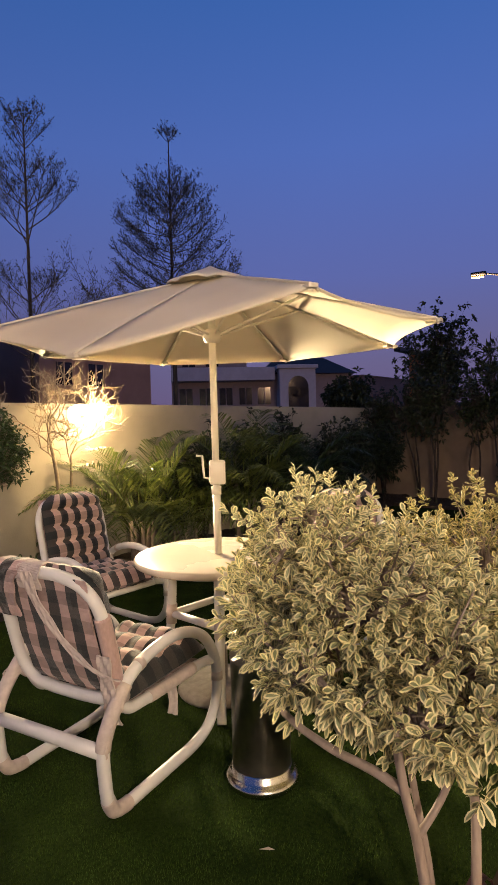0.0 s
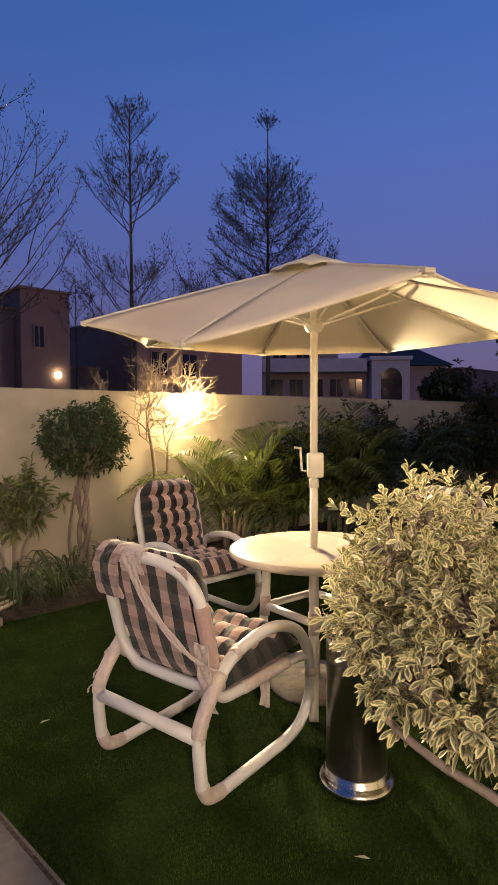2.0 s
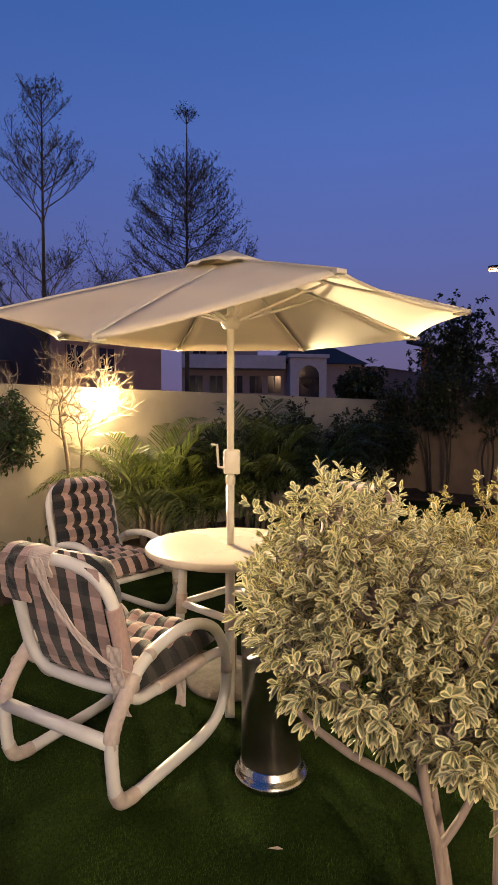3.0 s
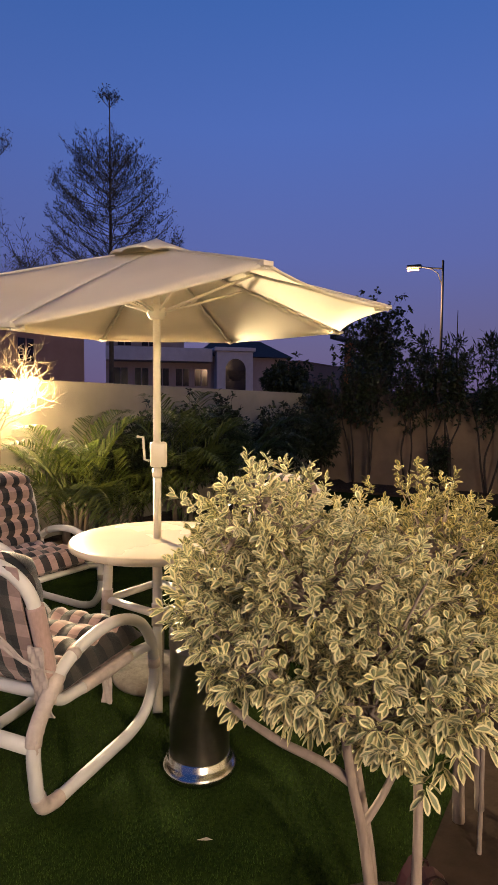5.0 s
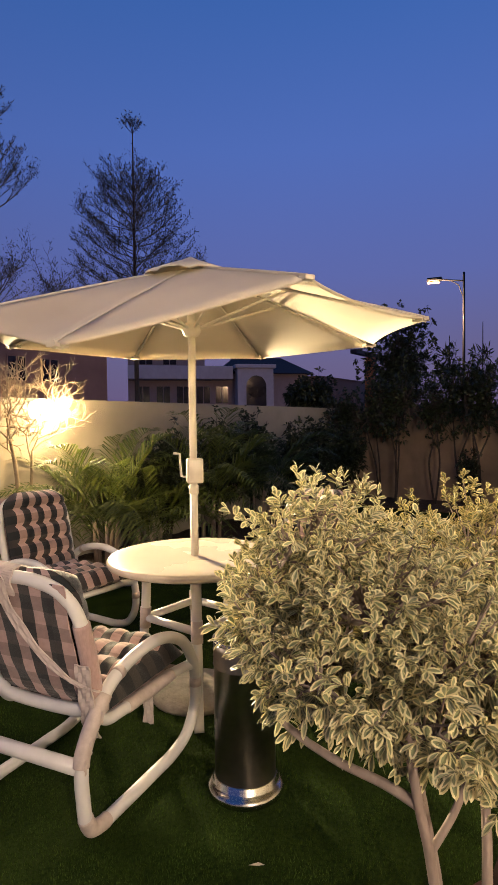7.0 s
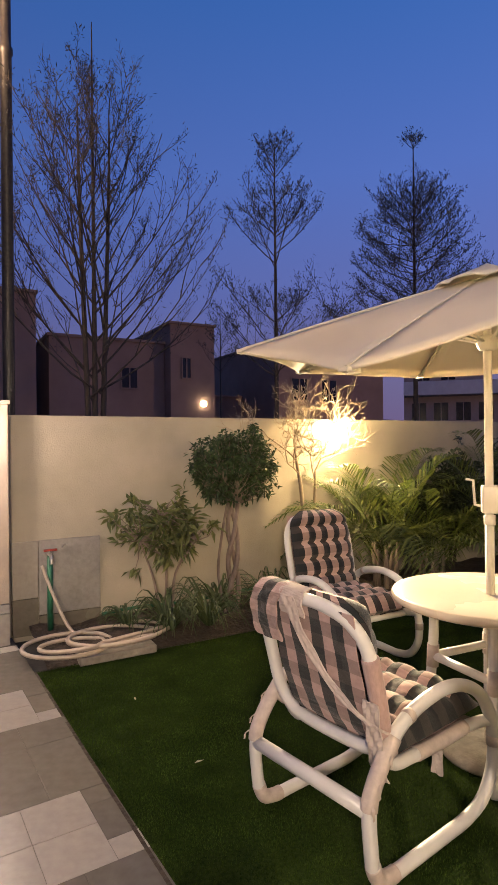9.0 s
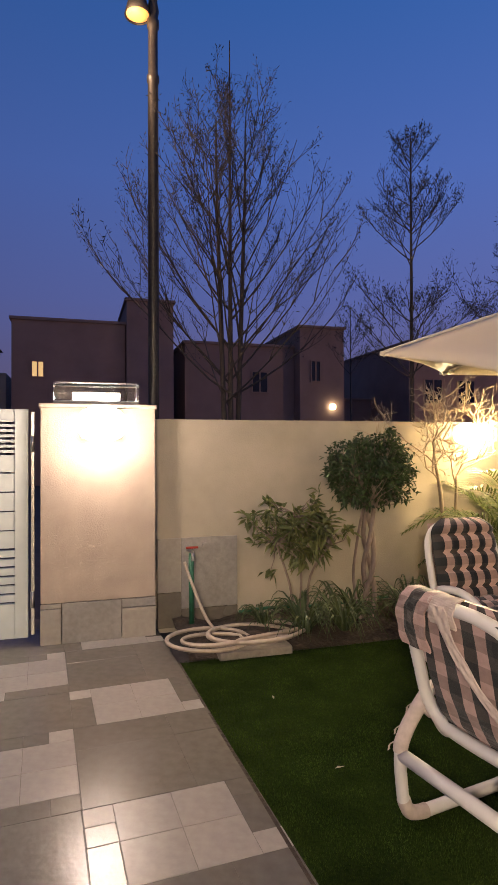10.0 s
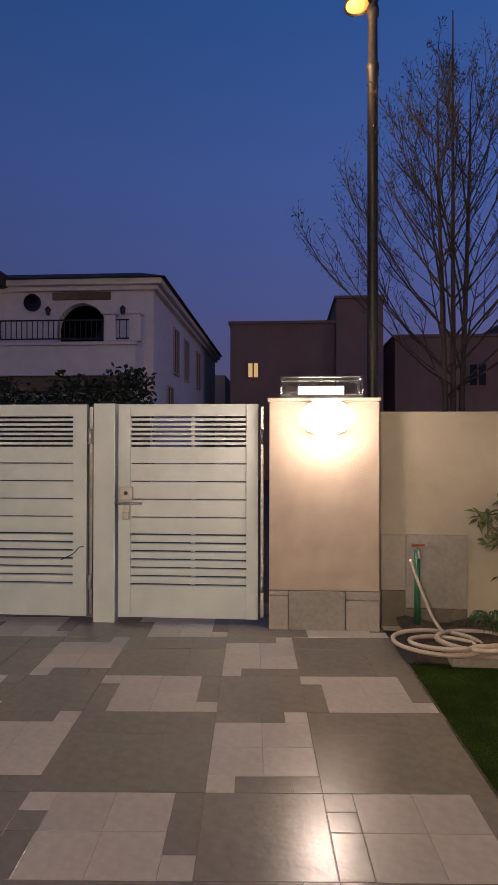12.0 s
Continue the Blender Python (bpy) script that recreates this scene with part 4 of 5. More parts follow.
bush_stems = [([(0.06, -0.05, 0.0), (0.04, -0.04, 0.22), (0.01, -0.02, 0.45), (-0.02, 0.0, 0.60), (0.0, 0.05, 0.85)], 0.015, 0.010),
              ([(0.12, -0.13, 0.0), (0.12, -0.12, 0.25), (0.15, -0.11, 0.50), (0.17, -0.08, 0.72)], 0.015, 0.010),
              ([(0.10, -0.03, 0.0), (0.09, -0.02, 0.30), (0.10, 0.03, 0.55), (0.12, 0.08, 0.8)], 0.011, 0.008),
              ([(0.01, -0.02, 0.46), (0.05, -0.06, 0.54), (0.10, -0.10, 0.66)], 0.010, 0.008),
              ([(-0.01, -0.01, 0.57), (-0.01, 0.08, 0.595), (-0.01, 0.22, 0.615), (0.0, 0.37, 0.67), (0.02, 0.47, 0.82)], 0.0135, 0.008)]
variegated_bush("variegated_bush", (1.62, 0.30, 0), [((0.12, 0.16, 0.90), (0.36, 0.45, 0.31), 640), ((0.13, -0.08, 0.79), (0.30, 0.28, 0.20), 230), ((0.05, 0.29, 1.15), (0.20, 0.22, 0.15), 120), ((0.06, 0.44, 0.92), (0.15, 0.15, 0.20), 100)], 3, [M_VAR_G, M_VAR_C],
                "dense bush with cream-edged green leaves on pale stems", bush_stems)
stems2 = [([(0, 0, 0), (0.02, 0.02, 0.4), (0.0, 0.05, 0.8)], 0.022, 0.012), ([(0.1, -0.05, 0), (0.14, -0.03, 0.4), (0.2, -0.05, 0.75)], 0.018, 0.01)]
variegated_bush("variegated_bush", (2.42, 0.22, 0), [((0.08, 0.16, 0.86), (0.46, 0.50, 0.36), 560)], 8, [M_VAR_G2, M_VAR_C2],
                "golden variegated bush beside the porch path", stems2)
soil_patch = setting("planting_pit", lathe([(0.0, 0.012), (0.22, 0.014), (0.3, 0.006), (0.32, 0.0)], 28, centre=(1.75, 0.2)), M_SOIL, "round soil pit under the bush stems", "flower bed", True)

stake = thing("plant_stake", pose(2.30, 0.13, 0), "thin pale wooden stake beside the bush", "stake")
part("stick", tube([(0, 0, 0), (0.01, 0, 0.55)], 0.008, 7, curve=False), M_BARK, stake)


def strap_plant(name, place, n, reach, width, mat, label, seed, rise=0.75, category="plant"):
    """A tuft of arching strap leaves."""
    rng = np.random.default_rng(seed)
    ob = thing(name, pose(*place), label, category)
    v, f = [], []
    for i in range(n):
        a = rng.uniform(0, 6.283)
        L = reach * rng.uniform(0.6, 1.15)
        up = rise * rng.uniform(0.6, 1.3)
        c, s = math.cos(a), math.sin(a)
        o = len(v)
        w = width * rng.uniform(0.7, 1.2)
        for j in range(7):
            t = j / 6
            r = L * (0.08 + 0.92 * t) * (1 - 0.15 * t)
            z = L * (up * 2.0 * t - (up * 1.25 + 0.25) * t * t * 1.15)
            ww = w * math.sin(math.pi * min(0.97, 0.22 + 0.78 * t)) * 0.5
            for sgn in (-1, 0, 1):
                v.append((r * c - s * ww * sgn, r * s + c * ww * sgn, max(0.005, z) + (0.25 * w if sgn else 0)))
        for j in range(6):
            for q in (0, 1):
                b = o + 3 * j + q
                f.append((b, b + 1, b + 4, b + 3))
    raw("leaves", v, f, mat, ob)
    return ob


strap_plant("cordyline", (1.84, 0.28, 0.01), 12, 0.25, 0.055, M_CORDY, "dark red broad-leaved cordyline at the foot of the bush", 4, 0.95)
for k, (x, y, n, L) in enumerate(((1.98, 4.14, 90, 0.42), (2.28, 4.10, 80, 0.44), (2.95, 4.22, 70, 0.46), (3.25, 4.30, 60, 0.40), (1.72, 4.35, 40, 0.30), (2.55, 4.45, 50, 0.40))):
    strap_plant("spider_plant", (x, y, 0.05), n, L, 0.018, M_GRASS, "tuft of arching striped green strap leaves in the bed", 20 + k, 0.95)


def shrub(name, place, stems, centre, size, count, leaf_len, leaf_wid, mat, bark, label, seed, per=7, category="shrub", droop=0.3, hollow=0.5):
    """Stems, thin branches and rosettes of plain leaves in a lumpy crown with gaps."""
    rng = np.random.default_rng(seed)
    ob = thing(name, pose(*place), label, category)
    for pts, r0, r1 in stems:
        part("trunk", tube(pts, (r0, r1), 8, steps=5), bark, ob, "", True)
    c, s = np.array(centre), np.array(size)
    d = unit(rng.normal(0, 1, (count, 3)))
    lump = np.array([0.80 + 0.42 * noise.noise((q[0] * 1.9 + seed, q[1] * 1.9, q[2] * 1.9)) + 0.12 * noise.noise((q[0] * 5, q[1] * 5, q[2] * 5 + seed)) for q in d])
    hub = c + d * s * (lump * rng.uniform(hollow, 1.0, count))[:, None]
    tips = [np.array(p[0][-1]) for p in stems]
    segs = []
    for h_ in hub:
        f = min(tips, key=lambda q: np.linalg.norm(q - h_))
        m_ = f * 0.45 + h_ * 0.55 + rng.normal(0, 0.03, 3) * s
        segs += [(tuple(f), tuple(m_), 0.007, 0.004), (tuple(m_), tuple(h_), 0.004, 0.0015)]
    tagged(sticks("branchwork", segs, bark, ob, 4), kind="stuff")
    out = unit(d + np.array([0, 0, 0.4]) + rng.normal(0, 0.4, (count, 3)))
    base, axis = np.repeat(hub, per, 0), np.repeat(out, per, 0)
    n = len(base)
    way = unit(axis * 0.7 + rng.normal(0, 0.75, (n, 3)))
    base = base + axis * rng.uniform(-0.06, 0.03, n)[:, None] + rng.normal(0, 0.012, (n, 3))
    leaves("foliage", base, way, leaf_len, leaf_wid, mat, ob, rng, droop)
    return ob


shrub("plumbago_shrub", (2.05, 4.42, 0.06), [([(-0.05, 0, 0), (-0.09, 0.0, 0.3), (-0.22, -0.03, 0.65)], 0.014, 0.007), ([(0.06, 0, 0), (0.09, 0.0, 0.35), (0.26, -0.02, 0.60)], 0.014, 0.007),
       ([(0.0, 0.02, 0), (0.02, 0.02, 0.4), (-0.02, 0.0, 0.85)], 0.013, 0.006)], (0.0, -0.02, 0.72), (0.60, 0.30, 0.50), 95, 0.105, 0.036, M_SHRUB, M_BARK,
      "loose green shrub with yellowish long leaves by the wall", 31, per=8, hollow=0.25)
# clipped ficus with plaited stems
plait = []
for k in range(3):
    ph = 2 * math.pi * k / 3
    plait.append(([(0.045 * math.cos(ph + 1.5 * q), 0.045 * math.sin(ph + 1.5 * q), 0.95 * q / 4.0) for q in range(5)], 0.024, 0.018))
plait.append(([(-0.07, 0, 0), (-0.13, 0.02, 0.35), (-0.10, 0.02, 0.65), (-0.05, 0, 0.95)], 0.014, 0.01))
shrub("clipped_ficus", (2.62, 4.32, 0.02), plait, (0.02, 0.0, 1.24), (0.46, 0.40, 0.36), 820, 0.046, 0.024, M_FICUS, M_BARK,
      "clipped ficus tree with plaited pale trunks", 33, per=11, category="tree", hollow=0.62)


def bare_tree():
    """A small leafless tree of pale forking twigs."""
    rng = np.random.default_rng(41)
    ob = thing("bare_tree", pose(3.53, 4.56, 0.05), "small leafless tree with pale tangled twigs lit by the wall lamp", "tree")
    part("trunk", tube([(0, 0, 0), (-0.02, 0.0, 0.5), (-0.05, 0, 0.95), (-0.10, 0, 1.25)], (0.024, 0.016), 8), M_BARE, ob, "", True)
    part("trunk", tube([(0.02, 0, 0.0), (0.10, 0.02, 0.6), (0.12, 0.0, 1.15)], (0.018, 0.013), 8), M_BARE, ob, "", True)
    segs = []

    def fork(p, d, L, r, depth):
        q = p
        for _ in range(3):
            d = unit(d + rng.normal(0, 0.28, 3) + np.array([0, -0.01, 0.15]))
            e = q + d * L / 3
            segs.append((tuple(q), tuple(e), r, r * 0.92))
            q, r = e, r * 0.92
            if depth > 0 and rng.random() < 0.75:
                fork(q, unit(d + rng.normal(0, 0.8, 3)), L * 0.68, r * 0.82, depth - 1)
        if depth > 0:
            fork(q, unit(d + rng.normal(0, 0.6, 3)), L * 0.75, r * 0.85, depth - 1)
    for p, d in (((-0.10, 0, 1.25), (-0.7, -0.05, 0.8)), ((-0.10, 0, 1.25), (-0.1, -0.1, 0.9)), ((0.12, 0, 1.15), (0.3, -0.05, 0.95)), ((0.12, 0, 1.15), (0.65, -0.1, 0.85)),
                 ((-0.06, 0, 1.1), (-0.9, -0.1, 0.9)), ((0.11, 0, 1.05), (0.05, -0.15, 0.95))):
        fork(np.array(p), np.array(d), 0.38, 0.0085, 4)
    tagged(sticks("twigwork", segs, M_BARE, ob, 4), kind="stuff")
    return ob


bare_tree()


def palm(name, place, fronds, length, mat, label, seed, trunk_h=0.35, droop=1.0, arc=(0, 6.283)):
    """An areca palm: clustered stems, arching fronds with two rows of narrow leaflets."""
    rng = np.random.default_rng(seed)
    ob = thing(name, pose(*place), label, "palm")
    for k in range(5):
        a = k * 1.257 + 0.3
        part("stem", tube([(0.10 * math.cos(a), 0.10 * math.sin(a), 0), (0.12 * math.cos(a), 0.12 * math.sin(a), trunk_h)], (0.025, 0.018), 8, curve=False), M_BARK, ob, "", True)
    v, f, ribs = [], [], []
    for i in range(fronds):
        a = rng.uniform(*arc)
        out = np.array([math.cos(a), math.sin(a), 0])
        L = length * rng.uniform(0.7, 1.1)
        steep = rng.uniform(0.35, 1.0)
        start = np.array([0.1 * math.cos(a), 0.1 * math.sin(a), trunk_h * rng.uniform(0.6, 1.1)])
        prev = None
        n = 30
        side = np.array([-out[1], out[0], 0])
        for j in range(n + 1):
            t = j / n
            p = start + out * L * (0.25 + 0.75 * (1 - steep * 0.6)) * t ** 1.15 + np.array([0, 0, 1]) * L * (1.05 * steep * t + 0.25 * t - droop * (0.55 + 0.25 * (1 - steep)) * t ** 2.4)
            if prev is not None:
                ribs.append((tuple(prev), tuple(p), 0.006 * (1 - t) + 0.0015, 0.006 * (1 - t) + 0.001))
                d = unit(p - prev)
                if t > 0.22:
                    ll = 0.30 * length / 1.2 * math.sin(math.pi * min(0.98, 0.15 + 0.85 * t)) + 0.04
                    for sg in (-1, 1):
                        w = unit(d * 0.75 + side * sg * 0.85 + np.array([0, 0, 0.22]) + rng.normal(0, 0.07, 3))
                        across = unit(np.cross(w, np.array([0, 0, 1.0]) + 0.3 * side)) * 0.0085
                        e = p + w * ll * 0.55
                        tip = p + w * ll + np.array([0, 0, -0.28 * ll * droop])
                        o = len(v)
                        v += [tuple(p - across * 0.5), tuple(p + across * 0.5), tuple(e + across), tuple(e - across), tuple(tip)]
                        f += [(o, o + 1, o + 2, o + 3), (o + 3, o + 2, o + 4)]
            prev = p
    tagged(sticks("midrib_work", ribs, mat, ob, 4), kind="stuff")
    tagged(raw("frondage", v, f, mat, ob), kind="stuff")
    return ob


palm("areca_palm", (4.25, 4.26, 0.05), 34, 1.42, M_PALM, "areca palm with feathery yellow-green fronds lit by the wall lamp", 51, 0.45)
palm("areca_palm", (4.75, 4.15, 0.05), 22, 1.15, M_PALM, "smaller feathery areca palm in the bed", 54, 0.3)
palm("areca_palm", (5.75, 4.12, 0.05), 30, 1.5, M_PALM, "areca palm with arching green fronds in shade", 52, 0.5)
palm("areca_palm", (6.9, 4.15, 0.05), 28, 1.40, M_PALM_SHADED, "areca palm against the garden wall, leaves coloured dark for shade", 53, 0.5)
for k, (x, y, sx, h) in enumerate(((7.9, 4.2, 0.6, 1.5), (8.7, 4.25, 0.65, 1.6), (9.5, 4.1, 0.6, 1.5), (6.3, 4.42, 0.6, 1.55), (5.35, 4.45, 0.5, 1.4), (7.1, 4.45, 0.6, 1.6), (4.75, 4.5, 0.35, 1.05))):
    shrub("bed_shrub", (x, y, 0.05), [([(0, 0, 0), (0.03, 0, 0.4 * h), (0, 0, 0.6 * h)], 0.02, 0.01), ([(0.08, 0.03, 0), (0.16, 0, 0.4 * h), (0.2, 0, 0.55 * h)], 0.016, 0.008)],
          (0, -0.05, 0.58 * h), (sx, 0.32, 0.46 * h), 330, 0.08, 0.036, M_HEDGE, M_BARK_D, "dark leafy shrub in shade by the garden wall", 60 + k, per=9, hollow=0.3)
# slender shrubs on bare stems before the side wall
for k, (y, h, sy, dense) in enumerate(((4.35, 2.0, 0.55, 200), (3.72, 2.25, 0.5, 230), (3.35, 2.3, 0.5, 190), (2.72, 2.2, 0.42, 120), (2.30, 2.45, 0.42, 150), (1.95, 2.3, 0.40, 150),
                                       (1.45, 2.0, 0.35, 110), (1.0, 2.2, 0.4, 120))):
    rng = np.random.default_rng(80 + k)
    x = 10.05 + 0.15 * math.sin(k * 2.1)
    st = [([(0.05 * q, 0.03 * q, 0.0), (0.02 * q, 0.09 * q + rng.normal(0, 0.05), 0.3 * h), (0.04 * q, 0.15 * q + rng.normal(0, 0.09), 0.52 * h), (0.0, 0.24 * q + rng.normal(0, 0.08), 0.72 * h)], 0.019, 0.008) for q in (-1, 0, 1)[k % 2:]]
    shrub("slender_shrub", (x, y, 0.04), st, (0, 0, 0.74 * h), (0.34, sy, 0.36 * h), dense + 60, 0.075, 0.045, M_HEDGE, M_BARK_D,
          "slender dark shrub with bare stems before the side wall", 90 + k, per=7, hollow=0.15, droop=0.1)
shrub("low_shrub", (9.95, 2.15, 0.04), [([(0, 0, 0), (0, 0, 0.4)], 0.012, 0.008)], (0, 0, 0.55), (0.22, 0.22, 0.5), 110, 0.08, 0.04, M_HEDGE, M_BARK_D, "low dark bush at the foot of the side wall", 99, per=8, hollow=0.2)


# ---- trees outside the wall ----
def tiered_tree(name, place, height, tiers, label, seed, twig=1.0, leaf=0.05, trunk_r=0.05, per=2, mat=M_FAR_LEAF, stems=((0, 0),), curl=0.07):
    """A straight trunk with whorls of rising branches: tiers of (height, reach, rise, count)."""
    rng = np.random.default_rng(seed)
    ob = thing(name, pose(*place), label, "tree")
    segs, lb, lw = [], [], []
    for sx, sy in stems:
        part("trunk", tube([(sx * 0.2, sy * 0.2, 0), (sx * 0.6, sy * 0.6, height * 0.35), (sx, sy, height * 0.7), (sx * 1.05, sy, height * (1.0 if (sx, sy) == (0, 0) else 0.85))],
                           (trunk_r, 0.006), 7), M_BARK_D, ob, "", True)

    def branch(p, d, L, r, depth):
        n = 5
        q = np.array(p, float)
        for j in range(n):
            d = unit(d + np.array([0, 0, curl]) + rng.normal(0, 0.07, 3))
            e = q + d * L / n
            segs.append((tuple(q), tuple(e), r * (1 - j / n * 0.7), r * (1 - (j + 1) / n * 0.7)))
            q = e
            if depth > 0 and j >= 1:
                for sg in (-1, 1):
                    if rng.random() < 0.85 * twig:
                        sidev = unit(np.cross(d, np.array([0, 0, 1.0])))
                        branch(q, unit(d * 0.75 + sidev * sg * rng.uniform(0.35, 0.8) + np.array([0, 0, rng.uniform(0.0, 0.35)])), L * (0.52 - 0.06 * j) * rng.uniform(0.7, 1.2), r * 0.5, depth - 1)
            if depth <= 1:
                for _ in range(per if rng.random() < min(1.0, L * 2.2) else 0):
                    lb.append(q + rng.normal(0, 0.03, 3))
                    lw.append(unit(d * 0.5 + rng.normal(0, 0.7, 3)))
    for z, reach, rise, count in tiers:
        ph = rng.uniform(0, 6.283)
        for k in range(count):
            a = ph + 2 * math.pi * k / count + rng.normal(0, 0.2)
            L = reach * rng.uniform(0.8, 1.1)
            branch((stems[k % len(stems)][0] * min(1, z / height / 0.7), 0, z + rng.normal(0, 0.06)), np.array([math.cos(a), math.sin(a), rise]), L, 0.006 + 0.0042 * reach, 2)
    tagged(sticks("branchwork", segs, M_BARK_D, ob, 4), kind="stuff")
    leaves("foliage", np.array(lb), np.array(lw), leaf * 1.4, leaf * 0.26, mat, ob, rng, 0.0)
    return ob


tiered_tree("street_tree", (5.05, 7.5, -0.05), 6.15, [(2.55, 1.25, 0.55, 5), (2.9, 1.15, 0.7, 5), (3.35, 0.75, 0.6, 5), (4.3, 1.0, 0.85, 6), (4.7, 0.85, 0.8, 6), (5.15, 0.5, 0.9, 5), (5.55, 0.5, 1.1, 6), (5.75, 0.45, 1.5, 6)],
            "slender half-bare street tree with tiered branches", 101, 0.95, 0.042, 0.05, 2)
tiered_tree("street_tree", (7.95, 7.5, -0.05), 6.95, [(2.75, 1.9, 0.30, 5), (3.2, 1.45, 0.28, 6), (3.5, 1.22, 0.28, 9), (3.8, 1.16, 0.30, 9), (4.1, 1.12, 0.32, 9), (4.4, 1.06, 0.34, 9), (4.7, 1.0, 0.36, 9), (4.98, 0.95, 0.40, 9), (5.25, 0.88, 0.46, 9), (5.45, 0.76, 0.6, 8), (5.55, 0.55, 1.0, 6), (6.72, 0.27, 0.9, 6)],
            "dark conical street tree with dense tiered branches", 102, 0.95, 0.05, 0.06, 2, curl=0.06)
tiered_tree("street_tree", (2.28, 7.5, -0.05), 7.0, [(2.1, 2.3, 0.55, 4), (2.4, 2.2, 1.0, 6), (2.8, 2.2, 1.1, 7), (3.3, 2.0, 1.2, 7), (3.8, 1.8, 1.3, 6), (4.3, 1.5, 1.4, 6), (4.8, 1.15, 1.5, 6), (5.3, 0.9, 1.7, 5), (5.9, 0.5, 2.0, 4)],
            "tall vase-shaped street tree with thin bare twigs", 103, 0.85, 0.042, 0.05, 2, stems=((0, 0), (0.22, 0.05), (-0.18, 0.0)))
tiered_tree("street_tree", (9.8, 19.0, -0.05), 6.6, [(4.2, 1.2, 0.9, 5), (4.9, 1.0, 1.0, 5), (5.6, 0.7, 1.2, 5)], "small far street tree with thin leaves", 104, 0.7, 0.09, 0.05, 1)
shrub("round_tree", (11.6, 5.9, -0.05), [([(0, 0, 0), (0.05, 0, 0.9), (0.0, 0.1, 1.7)], 0.05, 0.025), ([(0.05, 0, 0.5), (0.2, 0.2, 1.2), (0.2, 0.3, 1.7)], 0.035, 0.02)], (0, 0, 2.0), (0.75, 0.75, 0.72), 420, 0.12, 0.06,
      M_HEDGE, M_BARK_D, "round dark garden tree behind the wall corner", 111, per=9, category="tree", hollow=0.3)
shrub("street_tree", (12.2, 4.1, -0.05), [([(0.1 * q, 0.14 * q, 0), (0.14 * q, 0.2 * q, 1.0), (0.2 * q, 0.34 * q, 1.9 + 0.5 * (q == 0))], 0.045, 0.02) for q in (-1, 0, 1)], (0, 0, 2.45), (0.95, 1.05, 1.95), 1000, 0.10, 0.055,
      M_HEDGE, M_BARK_D, "dense dark tree beyond the side wall", 105, per=8, category="tree", hollow=0.15)
for k, (y, h) in enumerate(((2.9, 3.1), (2.3, 3.3), (1.7, 2.9), (1.2, 2.7), (0.7, 2.8))):
    tiered_tree("sapling", (11.6, y, -0.05), h, [(1.2, 0.55, 1.6, 4), (1.7, 0.55, 1.8, 4), (2.1, 0.4, 2.0, 4), (2.5, 0.25, 2.2, 3)], "thin sapling with sparse dark leaves beyond the side wall", 120 + k, 0.8, 0.13, 0.025, 2, M_HEDGE)


# ---- street lamps ----
lamp_post = thing("street_lamp", pose(1.13, 6.5, -0.05), "tall dark street lamp post with a lit bell-shaped head", "street lamp")
lamp_post.scale.z = 1.018
part("post", lathe([(0.10, 0.0), (0.085, 0.3), (0.062, 0.5), (0.058, 5.5), (0.07, 5.52), (0.07, 5.58), (0.055, 5.6), (0.052, 6.1), (0.068, 6.12), (0.068, 6.2), (0.05, 6.22), (0.068, 6.3), (0.05, 6.4), (0.05, 6.6), (0.0, 6.62)], 16), M_DARK_METAL, lamp_post, "", True)
part("arm", tube([(0, 0, 6.5), (-0.10, 0, 6.55), (-0.18, 0, 6.5)], 0.03, 10), M_DARK_METAL, lamp_post, "", True)
part("head", lathe([(0.04, 6.52), (0.07, 6.46), (0.11, 6.36), (0.145, 6.22), (0.14, 6.22), (0.10, 6.36), (0.0, 6.42)], 24, centre=(-0.17, 0)), M_DARK_METAL, lamp_post, "dark bell-shaped shade", True)
part("bulb", lathe([(0.0, 6.19), (0.07, 6.2), (0.125, 6.235), (0.10, 6.30), (0.0, 6.34)], 20, centre=(-0.17, 0)), M_SODIUM, lamp_post, "glowing amber bulb", True)


def arm_lamp(name, place, height, label, turn):
    ob = thing(name, pose(*place, 0, 0, turn), label, "street lamp")
    part("post", tube([(0, 0, 0), (0, 0, height)], (0.075, 0.045), 10, curve=False), M_DARK_METAL, ob, "", True)
    part("arm", tube([(0, 0, height - 0.35), (0.5, 0, height - 0.28), (1.0, 0, height - 0.18)], 0.035, 8), M_DARK_METAL, ob, "", True)
    part("brace", tube([(0.0, 0, height - 1.1), (0.12, 0, height - 0.75), (0.22, 0, height - 0.5), (0.5, 0, height - 0.3)], 0.02, 6), M_DARK_METAL, ob)
    part("head", box(0.85, 1.45, -0.12, 0.12, height - 0.26, height - 0.10, 0.05), M_DARK_METAL, ob, "dark lamp head", True)
    part("bulb", box(0.95, 1.42, -0.10, 0.10, height - 0.33, height - 0.262, 0.02), M_SODIUM, ob, "glowing amber lens")
    return ob


arm_lamp("street_lamp", (25.0, 5.9, -0.05), 7.55, "dark street lamp with a lit curved arm", 100)
arm_lamp("street_lamp", (25.5, 2.3, -0.05), 4.95, "shorter dark street lamp with a lit curved arm", 100)


